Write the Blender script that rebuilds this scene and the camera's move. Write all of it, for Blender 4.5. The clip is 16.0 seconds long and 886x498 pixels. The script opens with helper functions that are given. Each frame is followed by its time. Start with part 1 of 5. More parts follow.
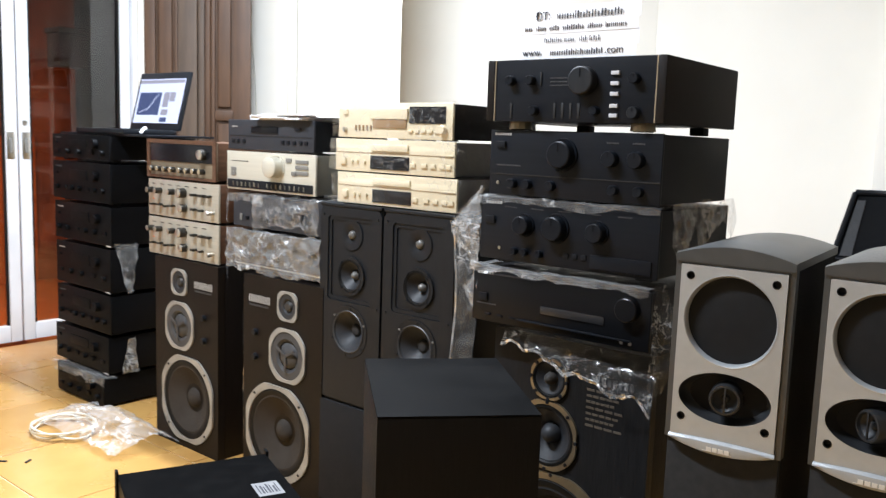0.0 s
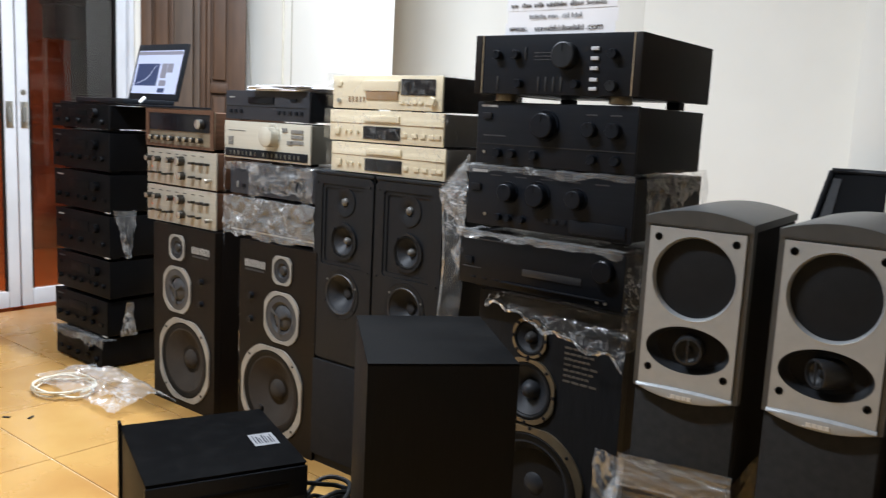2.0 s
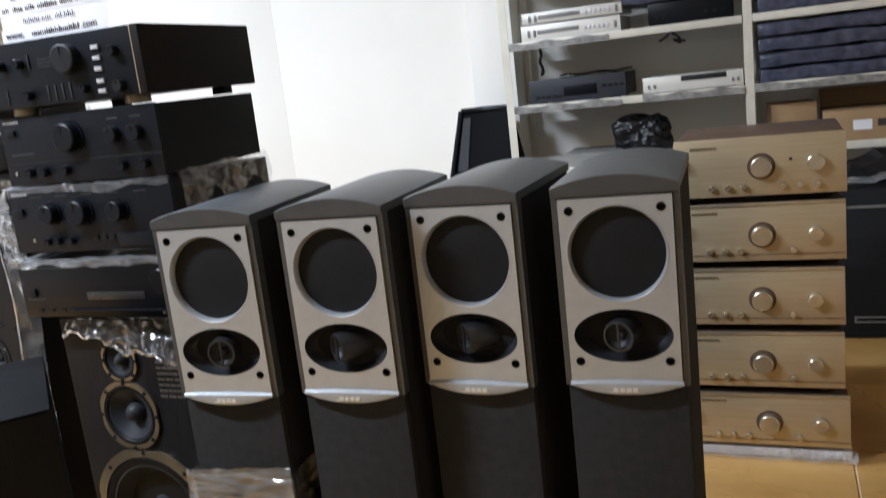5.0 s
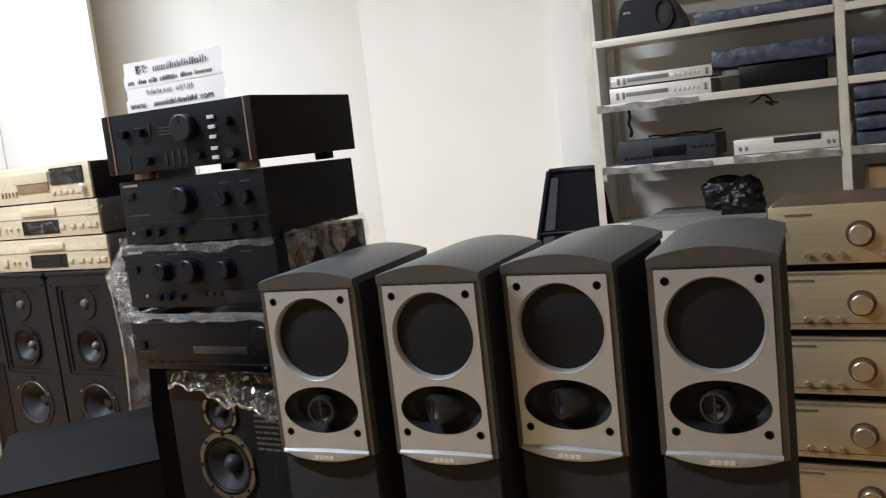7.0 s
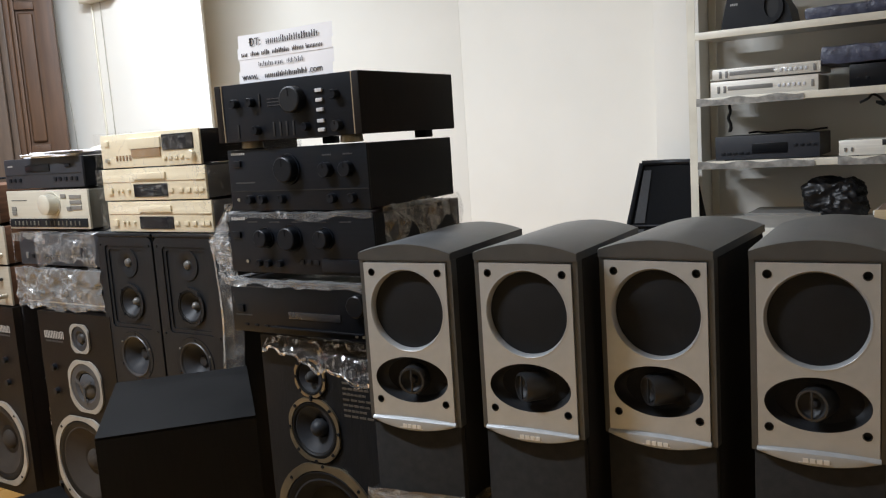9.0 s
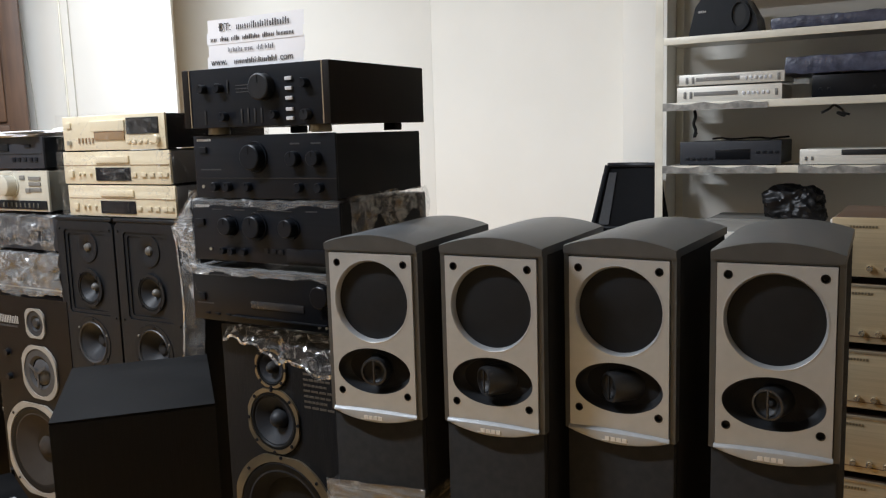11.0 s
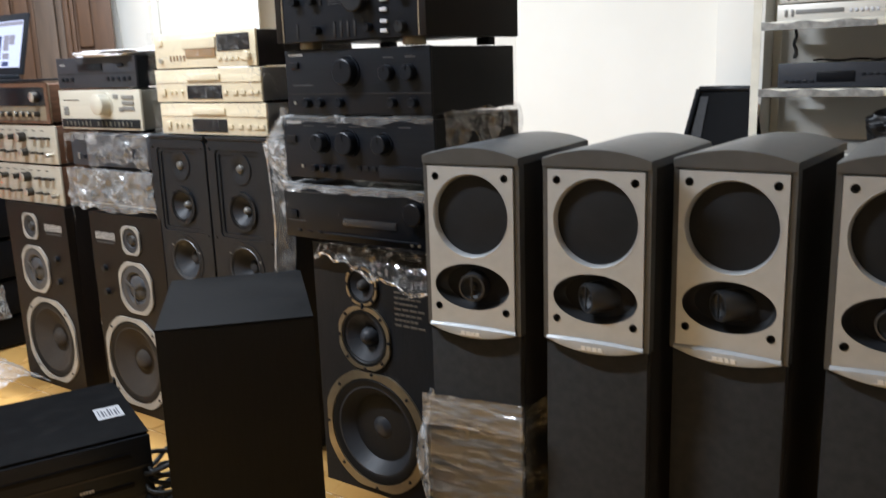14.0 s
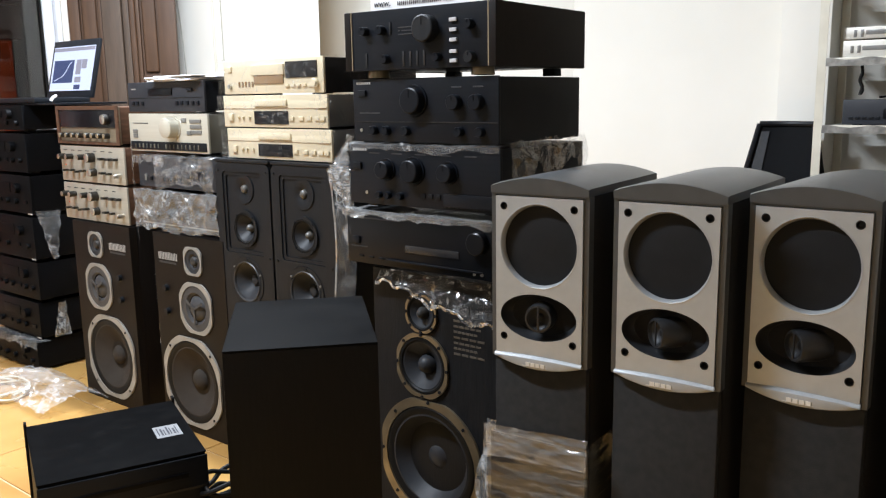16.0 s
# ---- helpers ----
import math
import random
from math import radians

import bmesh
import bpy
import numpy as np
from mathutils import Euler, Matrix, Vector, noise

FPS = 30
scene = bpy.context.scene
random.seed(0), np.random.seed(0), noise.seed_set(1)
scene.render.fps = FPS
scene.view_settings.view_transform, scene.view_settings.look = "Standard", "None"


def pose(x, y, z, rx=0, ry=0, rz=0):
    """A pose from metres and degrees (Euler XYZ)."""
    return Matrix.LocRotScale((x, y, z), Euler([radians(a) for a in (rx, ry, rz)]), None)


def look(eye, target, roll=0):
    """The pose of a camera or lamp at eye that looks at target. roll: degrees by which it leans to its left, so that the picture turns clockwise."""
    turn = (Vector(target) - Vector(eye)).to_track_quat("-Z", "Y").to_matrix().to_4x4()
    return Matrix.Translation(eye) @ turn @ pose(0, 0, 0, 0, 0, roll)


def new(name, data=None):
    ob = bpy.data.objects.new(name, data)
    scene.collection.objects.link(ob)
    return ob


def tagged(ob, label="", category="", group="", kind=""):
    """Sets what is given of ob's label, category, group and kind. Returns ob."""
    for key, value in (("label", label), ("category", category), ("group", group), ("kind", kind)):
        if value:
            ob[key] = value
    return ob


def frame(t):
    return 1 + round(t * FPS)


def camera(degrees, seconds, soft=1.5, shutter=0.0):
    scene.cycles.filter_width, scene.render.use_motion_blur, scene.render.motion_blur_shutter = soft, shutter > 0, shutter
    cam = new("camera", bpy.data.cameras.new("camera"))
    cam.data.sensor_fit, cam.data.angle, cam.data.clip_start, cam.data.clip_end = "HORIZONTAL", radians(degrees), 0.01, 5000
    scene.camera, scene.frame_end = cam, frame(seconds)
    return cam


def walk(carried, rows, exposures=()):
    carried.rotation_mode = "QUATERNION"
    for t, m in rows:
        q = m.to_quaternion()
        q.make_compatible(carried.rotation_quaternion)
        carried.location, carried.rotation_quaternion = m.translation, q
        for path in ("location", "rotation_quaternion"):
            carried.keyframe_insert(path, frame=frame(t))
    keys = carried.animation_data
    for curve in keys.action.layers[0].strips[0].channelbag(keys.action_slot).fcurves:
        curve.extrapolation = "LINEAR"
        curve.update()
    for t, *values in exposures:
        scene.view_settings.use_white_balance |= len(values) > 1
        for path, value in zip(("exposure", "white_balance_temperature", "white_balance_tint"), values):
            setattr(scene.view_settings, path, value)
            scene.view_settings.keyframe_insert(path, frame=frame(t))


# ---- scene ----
cam = camera(55.3, 16.0, 1.2, 0.5)
PATH = [
    (0, (0.0, -0.001, 1.162), (-1.266, 1.527, 0.908), 2.0),
    (0.5, (0.057, -0.027, 1.161), (-1.268, 1.457, 0.957), 1.5),
    (1, (0.065, -0.054, 1.156), (-1.257, 1.434, 0.964), 2.1),
    (1.5, (0.075, -0.072, 1.152), (-1.237, 1.417, 0.898), 2.5),
    (2, (0.085, -0.09, 1.141), (-1.158, 1.447, 0.84), 2.8),
    (2.5, (0.128, -0.109, 1.154), (-0.983, 1.525, 0.836), 2.6),
    (3, (0.173, -0.052, 1.155), (-0.753, 1.68, 0.78), 1.7),
    (3.5, (0.219, 0.031, 1.144), (-0.528, 1.819, 0.645), 0.8),
    (4, (0.301, 0.144, 1.151), (-0.23, 1.984, 0.575), -1.9),
    (4.5, (0.381, 0.197, 1.159), (-0.186, 2.034, 0.608), -5.3),
    (5, (0.435, 0.21, 1.18), (-0.318, 2.019, 0.779), -6.6),
    (5.2, (0.448, 0.214, 1.182), (-0.314, 2.029, 0.828), -6.8),
    (7.3, (0.424, 0.162, 1.214), (-0.528, 1.902, 0.956), -6.0),
    (7.5, (0.421, 0.161, 1.208), (-0.55, 1.888, 0.934), -5.7),
    (8, (0.405, 0.141, 1.209), (-0.608, 1.841, 0.918), -4.3),
    (8.5, (0.407, 0.125, 1.202), (-0.685, 1.778, 0.926), -3.8),
    (9, (0.409, 0.127, 1.199), (-0.675, 1.786, 0.931), -3.8),
    (11.3, (0.403, 0.121, 1.186), (-0.596, 1.83, 0.903), -1.4),
    (11.5, (0.39, 0.116, 1.183), (-0.615, 1.818, 0.878), -0.9),
    (12, (0.364, 0.115, 1.165), (-0.666, 1.787, 0.784), -0.0),
    (12.5, (0.344, 0.118, 1.145), (-0.712, 1.755, 0.688), 0.2),
    (13, (0.336, 0.122, 1.137), (-0.734, 1.732, 0.627), -0.3),
    (13.5, (0.332, 0.123, 1.137), (-0.741, 1.733, 0.632), -1.1),
    (14, (0.34, 0.116, 1.15), (-0.797, 1.704, 0.723), -1.9),
    (14.5, (0.324, 0.099, 1.163), (-0.892, 1.649, 0.822), -1.6),
    (15, (0.315, 0.095, 1.155), (-0.928, 1.626, 0.824), -0.6),
    (15.5, (0.305, 0.091, 1.15), (-0.935, 1.619, 0.797), -0.4),
    (16, (0.303, 0.091, 1.152), (-0.924, 1.629, 0.793), -0.9),
]
EXPOSURES = [(0.0, 0.62, 6400, 10), (1.0, 0.4, 6400, 10), (1.5, 0.2, 6400, 10), (2.0, 0.12, 6350, 10), (2.5, 0.15, 6250, 10), (3.5, 0.25, 6250, 10), (4.0, 0.3, 6050, 11), (4.5, 0.35, 5750, 11), (4.75, 0.35, 5750, 11), (5.0, 0.5, 6050, 11), (7.5, 0.17, 6500, 11), (9.0, 0.12, 6550, 11), (11.5, 0.12, 6500, 11), (12.5, 0.5, 6400, 10), (13.5, 0.5, 6350, 11), (14.5, 0.5, 6400, 10), (16.0, 0.5, 6400, 10)]
walk(cam, [(t, look(eye, target, roll)) for t, eye, target, roll in PATH], EXPOSURES)

# ---- light ----
world = bpy.data.worlds.new("night")
scene.world = world
world.use_nodes = True
world.node_tree.nodes["Background"].inputs[0].default_value = (0.012, 0.014, 0.02, 1)
world.node_tree.nodes["Background"].inputs[1].default_value = 1.0


def area_light(name, place, target, width, height, watts, colour):
    d = bpy.data.lights.new(name, "AREA")
    d.shape, d.size, d.size_y, d.energy, d.color = "RECTANGLE", width, height, watts, colour
    ob = new(name, d)
    ob.matrix_basis = look(place, target)
    return ob


# Tubes are out of view; places and watts chosen to match the room's brightness.
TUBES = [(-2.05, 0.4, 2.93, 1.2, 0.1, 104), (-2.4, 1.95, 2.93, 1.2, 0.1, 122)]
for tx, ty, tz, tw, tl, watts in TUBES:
    area_light("unseen_tube_light", (tx, ty, tz), (tx, ty + 0.0001, 0), tw, tl, watts, (0.81, 0.895, 1.0))
# Unseen warm lamp added low outside to brighten the foot of the porch wall.
area_light("porch_fill_light", (-5.1, 1.5, 1.5), (-6.6, 1.7, 0.2), 0.3, 0.3, 30, (1.0, 0.5, 0.22))


# ---- materials ----
def material(name, colour, rough=0.5, metal=0.0, colour2=None, scale=8.0, detail=4.0, bump=0.0, bump_scale=60.0, stretch=(1, 1, 1),
             rough2=None, spec=0.5, coat=0.0, low=0.35, high=0.65, per_piece=0.0, world_space=False):
    m = bpy.data.materials.new(name)
    m.use_nodes = True
    n, l = m.node_tree.nodes, m.node_tree.links
    b = n["Principled BSDF"]
    b.inputs["Roughness"].default_value, b.inputs["Metallic"].default_value = rough, metal
    b.inputs["Specular IOR Level"].default_value, b.inputs["Coat Weight"].default_value = spec, coat
    tc, mp = n.new("ShaderNodeTexCoord"), n.new("ShaderNodeMapping")
    mp.inputs["Scale"].default_value = stretch
    l.new(n.new("ShaderNodeNewGeometry").outputs["Position"] if world_space else tc.outputs["Object"], mp.inputs["Vector"])
    no = n.new("ShaderNodeTexNoise")
    no.inputs["Scale"].default_value, no.inputs["Detail"].default_value = scale, detail
    l.new(mp.outputs[0], no.inputs["Vector"])
    ramp = n.new("ShaderNodeMapRange")
    ramp.inputs[1].default_value, ramp.inputs[2].default_value = low, high
    l.new(no.outputs[0], ramp.inputs[0])
    mix = n.new("ShaderNodeMix")
    mix.data_type = "RGBA"
    c2 = colour2 or tuple(c * 0.86 for c in colour)
    mix.inputs[6].default_value, mix.inputs[7].default_value = (*colour, 1), (*c2, 1)
    l.new(ramp.outputs[0], mix.inputs[0])
    out = mix.outputs[2]
    if per_piece:
        oi, hsv, mr = n.new("ShaderNodeObjectInfo"), n.new("ShaderNodeHueSaturation"), n.new("ShaderNodeMapRange")
        mr.inputs[3].default_value, mr.inputs[4].default_value = 1 - per_piece, 1 + per_piece
        l.new(oi.outputs["Random"], mr.inputs[0])
        l.new(mr.outputs[0], hsv.inputs["Value"])
        l.new(out, hsv.inputs["Color"])
        out = hsv.outputs[0]
    l.new(out, b.inputs["Base Color"])
    n2 = n.new("ShaderNodeTexNoise")
    n2.inputs["Scale"].default_value, n2.inputs["Detail"].default_value = bump_scale, 5.0
    l.new(mp.outputs[0], n2.inputs["Vector"])
    if rough2 is not None:
        rr = n.new("ShaderNodeMapRange")
        rr.inputs[1].default_value, rr.inputs[2].default_value = 0.35, 0.7
        rr.inputs[3].default_value, rr.inputs[4].default_value = rough, rough2
        l.new(no.outputs[0], rr.inputs[0])
        l.new(rr.outputs[0], b.inputs["Roughness"])
    if bump:
        bp = n.new("ShaderNodeBump")
        bp.inputs["Strength"].default_value, bp.inputs["Distance"].default_value = bump, 0.004
        l.new(n2.outputs[0], bp.inputs["Height"])
        l.new(bp.outputs[0], b.inputs["Normal"])
    return m


def glow(name, colour, strength):
    m = bpy.data.materials.new(name)
    m.use_nodes = True
    b = m.node_tree.nodes["Principled BSDF"]
    b.inputs["Base Color"].default_value, b.inputs["Roughness"].default_value = (0.02, 0.02, 0.02, 1), 0.2
    b.inputs["Emission Color"].default_value, b.inputs["Emission Strength"].default_value = (*colour, 1), strength
    return m


def film_material(name, low, high, rough=0.1, scale=22.0, strength=0.8, stretch=(1, 1, 1), white=0.3, crease=0.10, gloss=0.2):
    """Clear film: see-through, milky creases with glints painted as white lines, and small glossy facets."""
    m = bpy.data.materials.new(name)
    m.use_nodes = True
    n, l = m.node_tree.nodes, m.node_tree.links
    n.remove(n["Principled BSDF"])
    tc, mp, warp = n.new("ShaderNodeTexCoord"), n.new("ShaderNodeMapping"), n.new("ShaderNodeTexNoise")
    mp.inputs["Scale"].default_value = stretch
    l.new(tc.outputs["Object"], mp.inputs["Vector"])
    warp.inputs["Scale"].default_value, warp.inputs["Detail"].default_value = scale * 0.45, 4.0
    l.new(mp.outputs[0], warp.inputs["Vector"])

    def vec(kind, a, b=None, k=None):
        v = n.new("ShaderNodeVectorMath")
        v.operation = kind
        l.new(a, v.inputs[0])
        if b is not None:
            l.new(b, v.inputs[1])
        if k is not None:
            v.inputs["Scale"].default_value = k
        return v.outputs[0]
    at = vec("ADD", mp.outputs[0], vec("SCALE", warp.outputs["Color"], k=1.3 / scale))
    geo = n.new("ShaderNodeNewGeometry")
    normal = geo.outputs["Normal"]
    for size, tilt in ((1.0, 0.9), (2.3, 0.45)):
        cell, off = n.new("ShaderNodeTexVoronoi"), n.new("ShaderNodeVectorMath")
        cell.inputs["Scale"].default_value = scale * size
        l.new(at, cell.inputs["Vector"])
        off.operation, off.inputs[1].default_value = "SUBTRACT", (0.5, 0.5, 0.5)
        l.new(cell.outputs["Color"], off.inputs[0])
        normal = vec("ADD", normal, vec("SCALE", off.outputs[0], k=tilt * strength))
    normal = vec("NORMALIZE", normal)
    fold, off, edge, line = n.new("ShaderNodeTexNoise"), n.new("ShaderNodeMath"), n.new("ShaderNodeMath"), n.new("ShaderNodeMapRange")
    fold.inputs["Scale"].default_value, fold.inputs["Detail"].default_value, fold.inputs["Roughness"].default_value = scale * 1.1, 4.0, 0.65
    l.new(at, fold.inputs["Vector"])
    off.operation, off.inputs[1].default_value, edge.operation = "SUBTRACT", 0.5, "ABSOLUTE"
    l.new(fold.outputs[0], off.inputs[0])
    l.new(off.outputs[0], edge.inputs[0])
    line.inputs[1].default_value, line.inputs[2].default_value, line.inputs[3].default_value, line.inputs[4].default_value = 0.0, crease, 1.0, 0.0
    l.new(edge.outputs[0], line.inputs[0])
    patch, body, top = n.new("ShaderNodeMapRange"), n.new("ShaderNodeMath"), n.new("ShaderNodeMapRange")
    patch.inputs[1].default_value, patch.inputs[2].default_value, patch.inputs[3].default_value, patch.inputs[4].default_value = 0.38, 0.66, 0.15, 1.0
    l.new(warp.outputs[0], patch.inputs[0])
    body.operation = "MULTIPLY"
    l.new(line.outputs[0], body.inputs[0])
    l.new(patch.outputs[0], body.inputs[1])
    top.inputs[3].default_value, top.inputs[4].default_value = low * white, high * (0.4 + 0.6 * white)
    l.new(body.outputs[0], top.inputs[0])
    tr, gl, df, a, c, fr, fm = n.new("ShaderNodeBsdfTransparent"), n.new("ShaderNodeBsdfGlossy"), n.new("ShaderNodeBsdfDiffuse"), n.new("ShaderNodeMixShader"), n.new("ShaderNodeMixShader"), n.new("ShaderNodeFresnel"), n.new("ShaderNodeMapRange")
    tr.inputs[0].default_value, gl.inputs[0].default_value, gl.inputs["Roughness"].default_value = (0.97, 0.97, 0.97, 1), (1, 1, 1, 1), rough
    df.inputs[0].default_value = (0.8, 0.8, 0.79, 1)
    l.new(normal, gl.inputs["Normal"])
    fr.inputs[0].default_value = 1.45
    fm.inputs[3].default_value, fm.inputs[4].default_value = gloss, 0.12 + 3 * gloss
    l.new(fr.outputs[0], fm.inputs[0])
    l.new(top.outputs[0], a.inputs[0])
    l.new(tr.outputs[0], a.inputs[1])
    l.new(df.outputs[0], a.inputs[2])
    l.new(fm.outputs[0], c.inputs[0])
    l.new(a.outputs[0], c.inputs[1])
    l.new(gl.outputs[0], c.inputs[2])
    l.new(c.outputs[0], n["Material Output"].inputs[0])
    return m


def glass_material(name, tint, rough=0.0):
    m = bpy.data.materials.new(name)
    m.use_nodes = True
    n, l = m.node_tree.nodes, m.node_tree.links
    n.remove(n["Principled BSDF"])
    tr, gl, mx, fr = n.new("ShaderNodeBsdfTransparent"), n.new("ShaderNodeBsdfGlossy"), n.new("ShaderNodeMixShader"), n.new("ShaderNodeFresnel")
    tr.inputs[0].default_value, gl.inputs["Roughness"].default_value = (*tint, 1), rough
    fr.inputs[0].default_value = 1.5
    l.new(fr.outputs[0], mx.inputs[0])
    l.new(tr.outputs[0], mx.inputs[1])
    l.new(gl.outputs[0], mx.inputs[2])
    l.new(mx.outputs[0], n["Material Output"].inputs[0])
    return m


WALL = material("cream_paint", (0.80, 0.775, 0.71), 0.75, colour2=(0.76, 0.735, 0.67), scale=1.6, bump=0.12, bump_scale=180)
CEIL = material("ceiling_paint", (0.82, 0.81, 0.78), 0.8, scale=1.2)
TILE = material("marbled_tile", (0.52, 0.318, 0.106), 0.2, colour2=(0.35, 0.168, 0.042), scale=1.9, detail=10, bump=0.03, bump_scale=30, rough2=0.4, per_piece=0.07, low=0.3, high=0.7, world_space=True, spec=0.45)
GROUT = material("grout", (0.80, 0.65, 0.42), 0.75, colour2=(0.66, 0.50, 0.30), scale=6)
WOOD = material("varnished_door_wood", (0.092, 0.045, 0.021), 0.55, colour2=(0.062, 0.029, 0.013), scale=5, stretch=(7, 7, 0.6), bump=0.08, bump_scale=20)
OLDWOOD = material("weathered_door_post", (0.10, 0.066, 0.044), 0.6, colour2=(0.07, 0.046, 0.031), scale=6, stretch=(6, 6, 0.6), bump=0.1)
ALU = material("white_powder_coat", (0.70, 0.72, 0.76), 0.35, scale=3, bump=0.02)
METAL = material("brushed_steel", (0.55, 0.54, 0.5), 0.3, 1.0, scale=20, stretch=(1, 1, 8))
GLASS = glass_material("door_glass", (0.75, 0.75, 0.75))
TERRA = material("terracotta_plaster", (0.30, 0.085, 0.03), 0.8, colour2=(0.15, 0.038, 0.014), scale=3.5, detail=8, bump=0.5, bump_scale=25)
PORCH = material("porch_tile", (0.45, 0.11, 0.02), 0.45, colour2=(0.36, 0.08, 0.015), scale=6)
DARKWOOD = material("dark_lacquer", (0.03, 0.018, 0.014), 0.35, scale=6, stretch=(5, 5, 0.7))

BLACK = material("black_paint", (0.0075, 0.0087, 0.0112), 0.42, colour2=(0.0098, 0.0112, 0.014), scale=14, bump=0.1, bump_scale=500, spec=0.2)
FACE = material("black_anodised", (0.0056, 0.0072, 0.0104), 0.38, colour2=(0.0074, 0.0092, 0.013), scale=9, stretch=(0.4, 1, 12), bump=0.03, bump_scale=90, spec=0.2)
GLOSS = material("black_gloss", (0.0055, 0.0062, 0.008), 0.3, scale=6, spec=0.2)
ASH = material("black_ash_vinyl", (0.009, 0.0093, 0.0104), 0.42, colour2=(0.014, 0.0143, 0.0155), scale=18, stretch=(9, 9, 0.7), bump=0.25, bump_scale=40, rough2=0.54, spec=0.2)
TOWERRIM = material("worn_grey_rim", (0.042, 0.042, 0.043), 0.45, scale=14)
TOWER = material("grey_black_vinyl", (0.0066, 0.0078, 0.0098), 0.5, colour2=(0.0092, 0.0106, 0.0132), scale=18, stretch=(9, 9, 0.7), bump=0.12, bump_scale=60, spec=0.3)
SATIN = material("worn_black_top", (0.0034, 0.0034, 0.0036), 0.6, colour2=(0.0088, 0.0087, 0.0088), scale=6, detail=9, bump=0.15, bump_scale=300, rough2=0.75, spec=0.035, low=0.38, high=0.78)
DEEP = material("dull_black_steel", (0.0026, 0.0028, 0.0035), 0.5, colour2=(0.0036, 0.0038, 0.0046), scale=12, bump=0.1, bump_scale=400, spec=0.1)
LABEL = material("grey_printed_label", (0.2, 0.2, 0.205), 0.5, scale=20)
CHAR = material("charcoal_textured_plastic", (0.0395, 0.043, 0.0455), 0.36, colour2=(0.0495, 0.0525, 0.0545), scale=25, bump=0.08, bump_scale=700, spec=0.75)
CLOTH = material("charcoal_grille_cloth", (0.0235, 0.024, 0.025), 0.85, colour2=(0.0295, 0.0298, 0.0306), scale=60, bump=0.35, bump_scale=900, spec=0.2)
BLKCLOTH = material("black_grille_cloth", (0.0125, 0.0128, 0.0142), 0.8, colour2=(0.0155, 0.0158, 0.0172), scale=50, bump=0.4, bump_scale=800, spec=0.2)
SILVER = material("silver_paint", (0.415, 0.437, 0.452), 0.36, 0.45, colour2=(0.445, 0.467, 0.482), scale=40, bump=0.02, bump_scale=900)
LIP = material("polished_silver_paint", (0.42, 0.44, 0.455), 0.46, 0.3, scale=30)
LOGO = material("embossed_pale_letters", (0.7, 0.68, 0.63), 0.35, 0.1, scale=20)
HOLE = material("socket_black", (0.004, 0.004, 0.004), 0.6, scale=20)
HORN = material("horn_black", (0.021, 0.0222, 0.0245), 0.36, scale=15)
RUBBER = material("rubber", (0.00576, 0.00576, 0.00576), 0.55, scale=20, spec=0.2)
CONE = material("paper_cone_grey", (0.028, 0.0297, 0.034), 0.5, colour2=(0.0215, 0.0228, 0.026), scale=12, bump=0.1, bump_scale=200, spec=0.3)
CONEBROWN = material("dusty_cone", (0.041, 0.034, 0.028), 0.85, colour2=(0.032, 0.026, 0.021), scale=14, bump=0.25, bump_scale=900, spec=0.25)
DOME = material("dome_grey", (0.048, 0.046, 0.043), 0.5, colour2=(0.034, 0.031, 0.029), scale=18, spec=0.25)
RIM = material("pale_painted_rim", (0.35, 0.335, 0.305), 0.45, 0.15, colour2=(0.26, 0.25, 0.225), scale=14)
BRASS = material("brass_tinted_rim", (0.34, 0.29, 0.2), 0.3, 0.8, colour2=(0.27, 0.23, 0.16), scale=12)
PALEBRASS = material("pale_brass_rim", (0.36, 0.30, 0.2), 0.28, 0.75, colour2=(0.25, 0.205, 0.14), scale=12)
VENEER = material("dark_brown_veneer", (0.0076, 0.0053, 0.0041), 0.5, colour2=(0.0054, 0.0037, 0.003), scale=14, stretch=(9, 9, 0.7), bump=0.12, bump_scale=60, spec=0.2)
WALNUT = material("walnut_case", (0.12, 0.058, 0.032), 0.45, colour2=(0.075, 0.035, 0.018), scale=10, stretch=(8, 1, 8), bump=0.08)
GOLD = material("champagne_aluminium", (0.60, 0.49, 0.315), 0.36, 0.6, colour2=(0.53, 0.43, 0.275), scale=12, stretch=(0.5, 1, 20), bump=0.03, bump_scale=150)
GOLDKNOB = material("champagne_knob", (0.62, 0.53, 0.38), 0.3, 0.8, scale=20)
POINTER = material("black_groove", (0.009, 0.009, 0.011), 0.7, scale=30, spec=0.1)
COPPER = material("brown_steel_cover", (0.14, 0.085, 0.055), 0.4, 0.4, scale=10)
CREAM = material("cream_plastic", (0.79, 0.70, 0.51), 0.35, 0.1, colour2=(0.76, 0.67, 0.485), scale=12)
CREAMDARK = material("amber_window", (0.33, 0.21, 0.11), 0.2, scale=10)
STEEL = material("silver_faceplate", (0.45, 0.415, 0.34), 0.36, 0.3, colour2=(0.41, 0.375, 0.305), scale=10, stretch=(0.4, 1, 18))
STEELKNOB = material("turned_aluminium", (0.62, 0.58, 0.51), 0.28, 0.92, scale=20)
PALEMETAL = material("pale_silver_face", (0.76, 0.735, 0.66), 0.38, 0.2, scale=14, stretch=(0.4, 1, 18))
GREY = material("grey_case", (0.2, 0.195, 0.18), 0.45, 0.1, scale=14)
DISPLAY = material("smoked_display", (0.008, 0.008, 0.01), 0.22, scale=5, spec=0.2)
GREYLCD = material("unlit_display", (0.022, 0.022, 0.024), 0.25, scale=60, stretch=(4, 1, 1))
MARK = material("pale_print", (0.42, 0.41, 0.39), 0.6, scale=30)
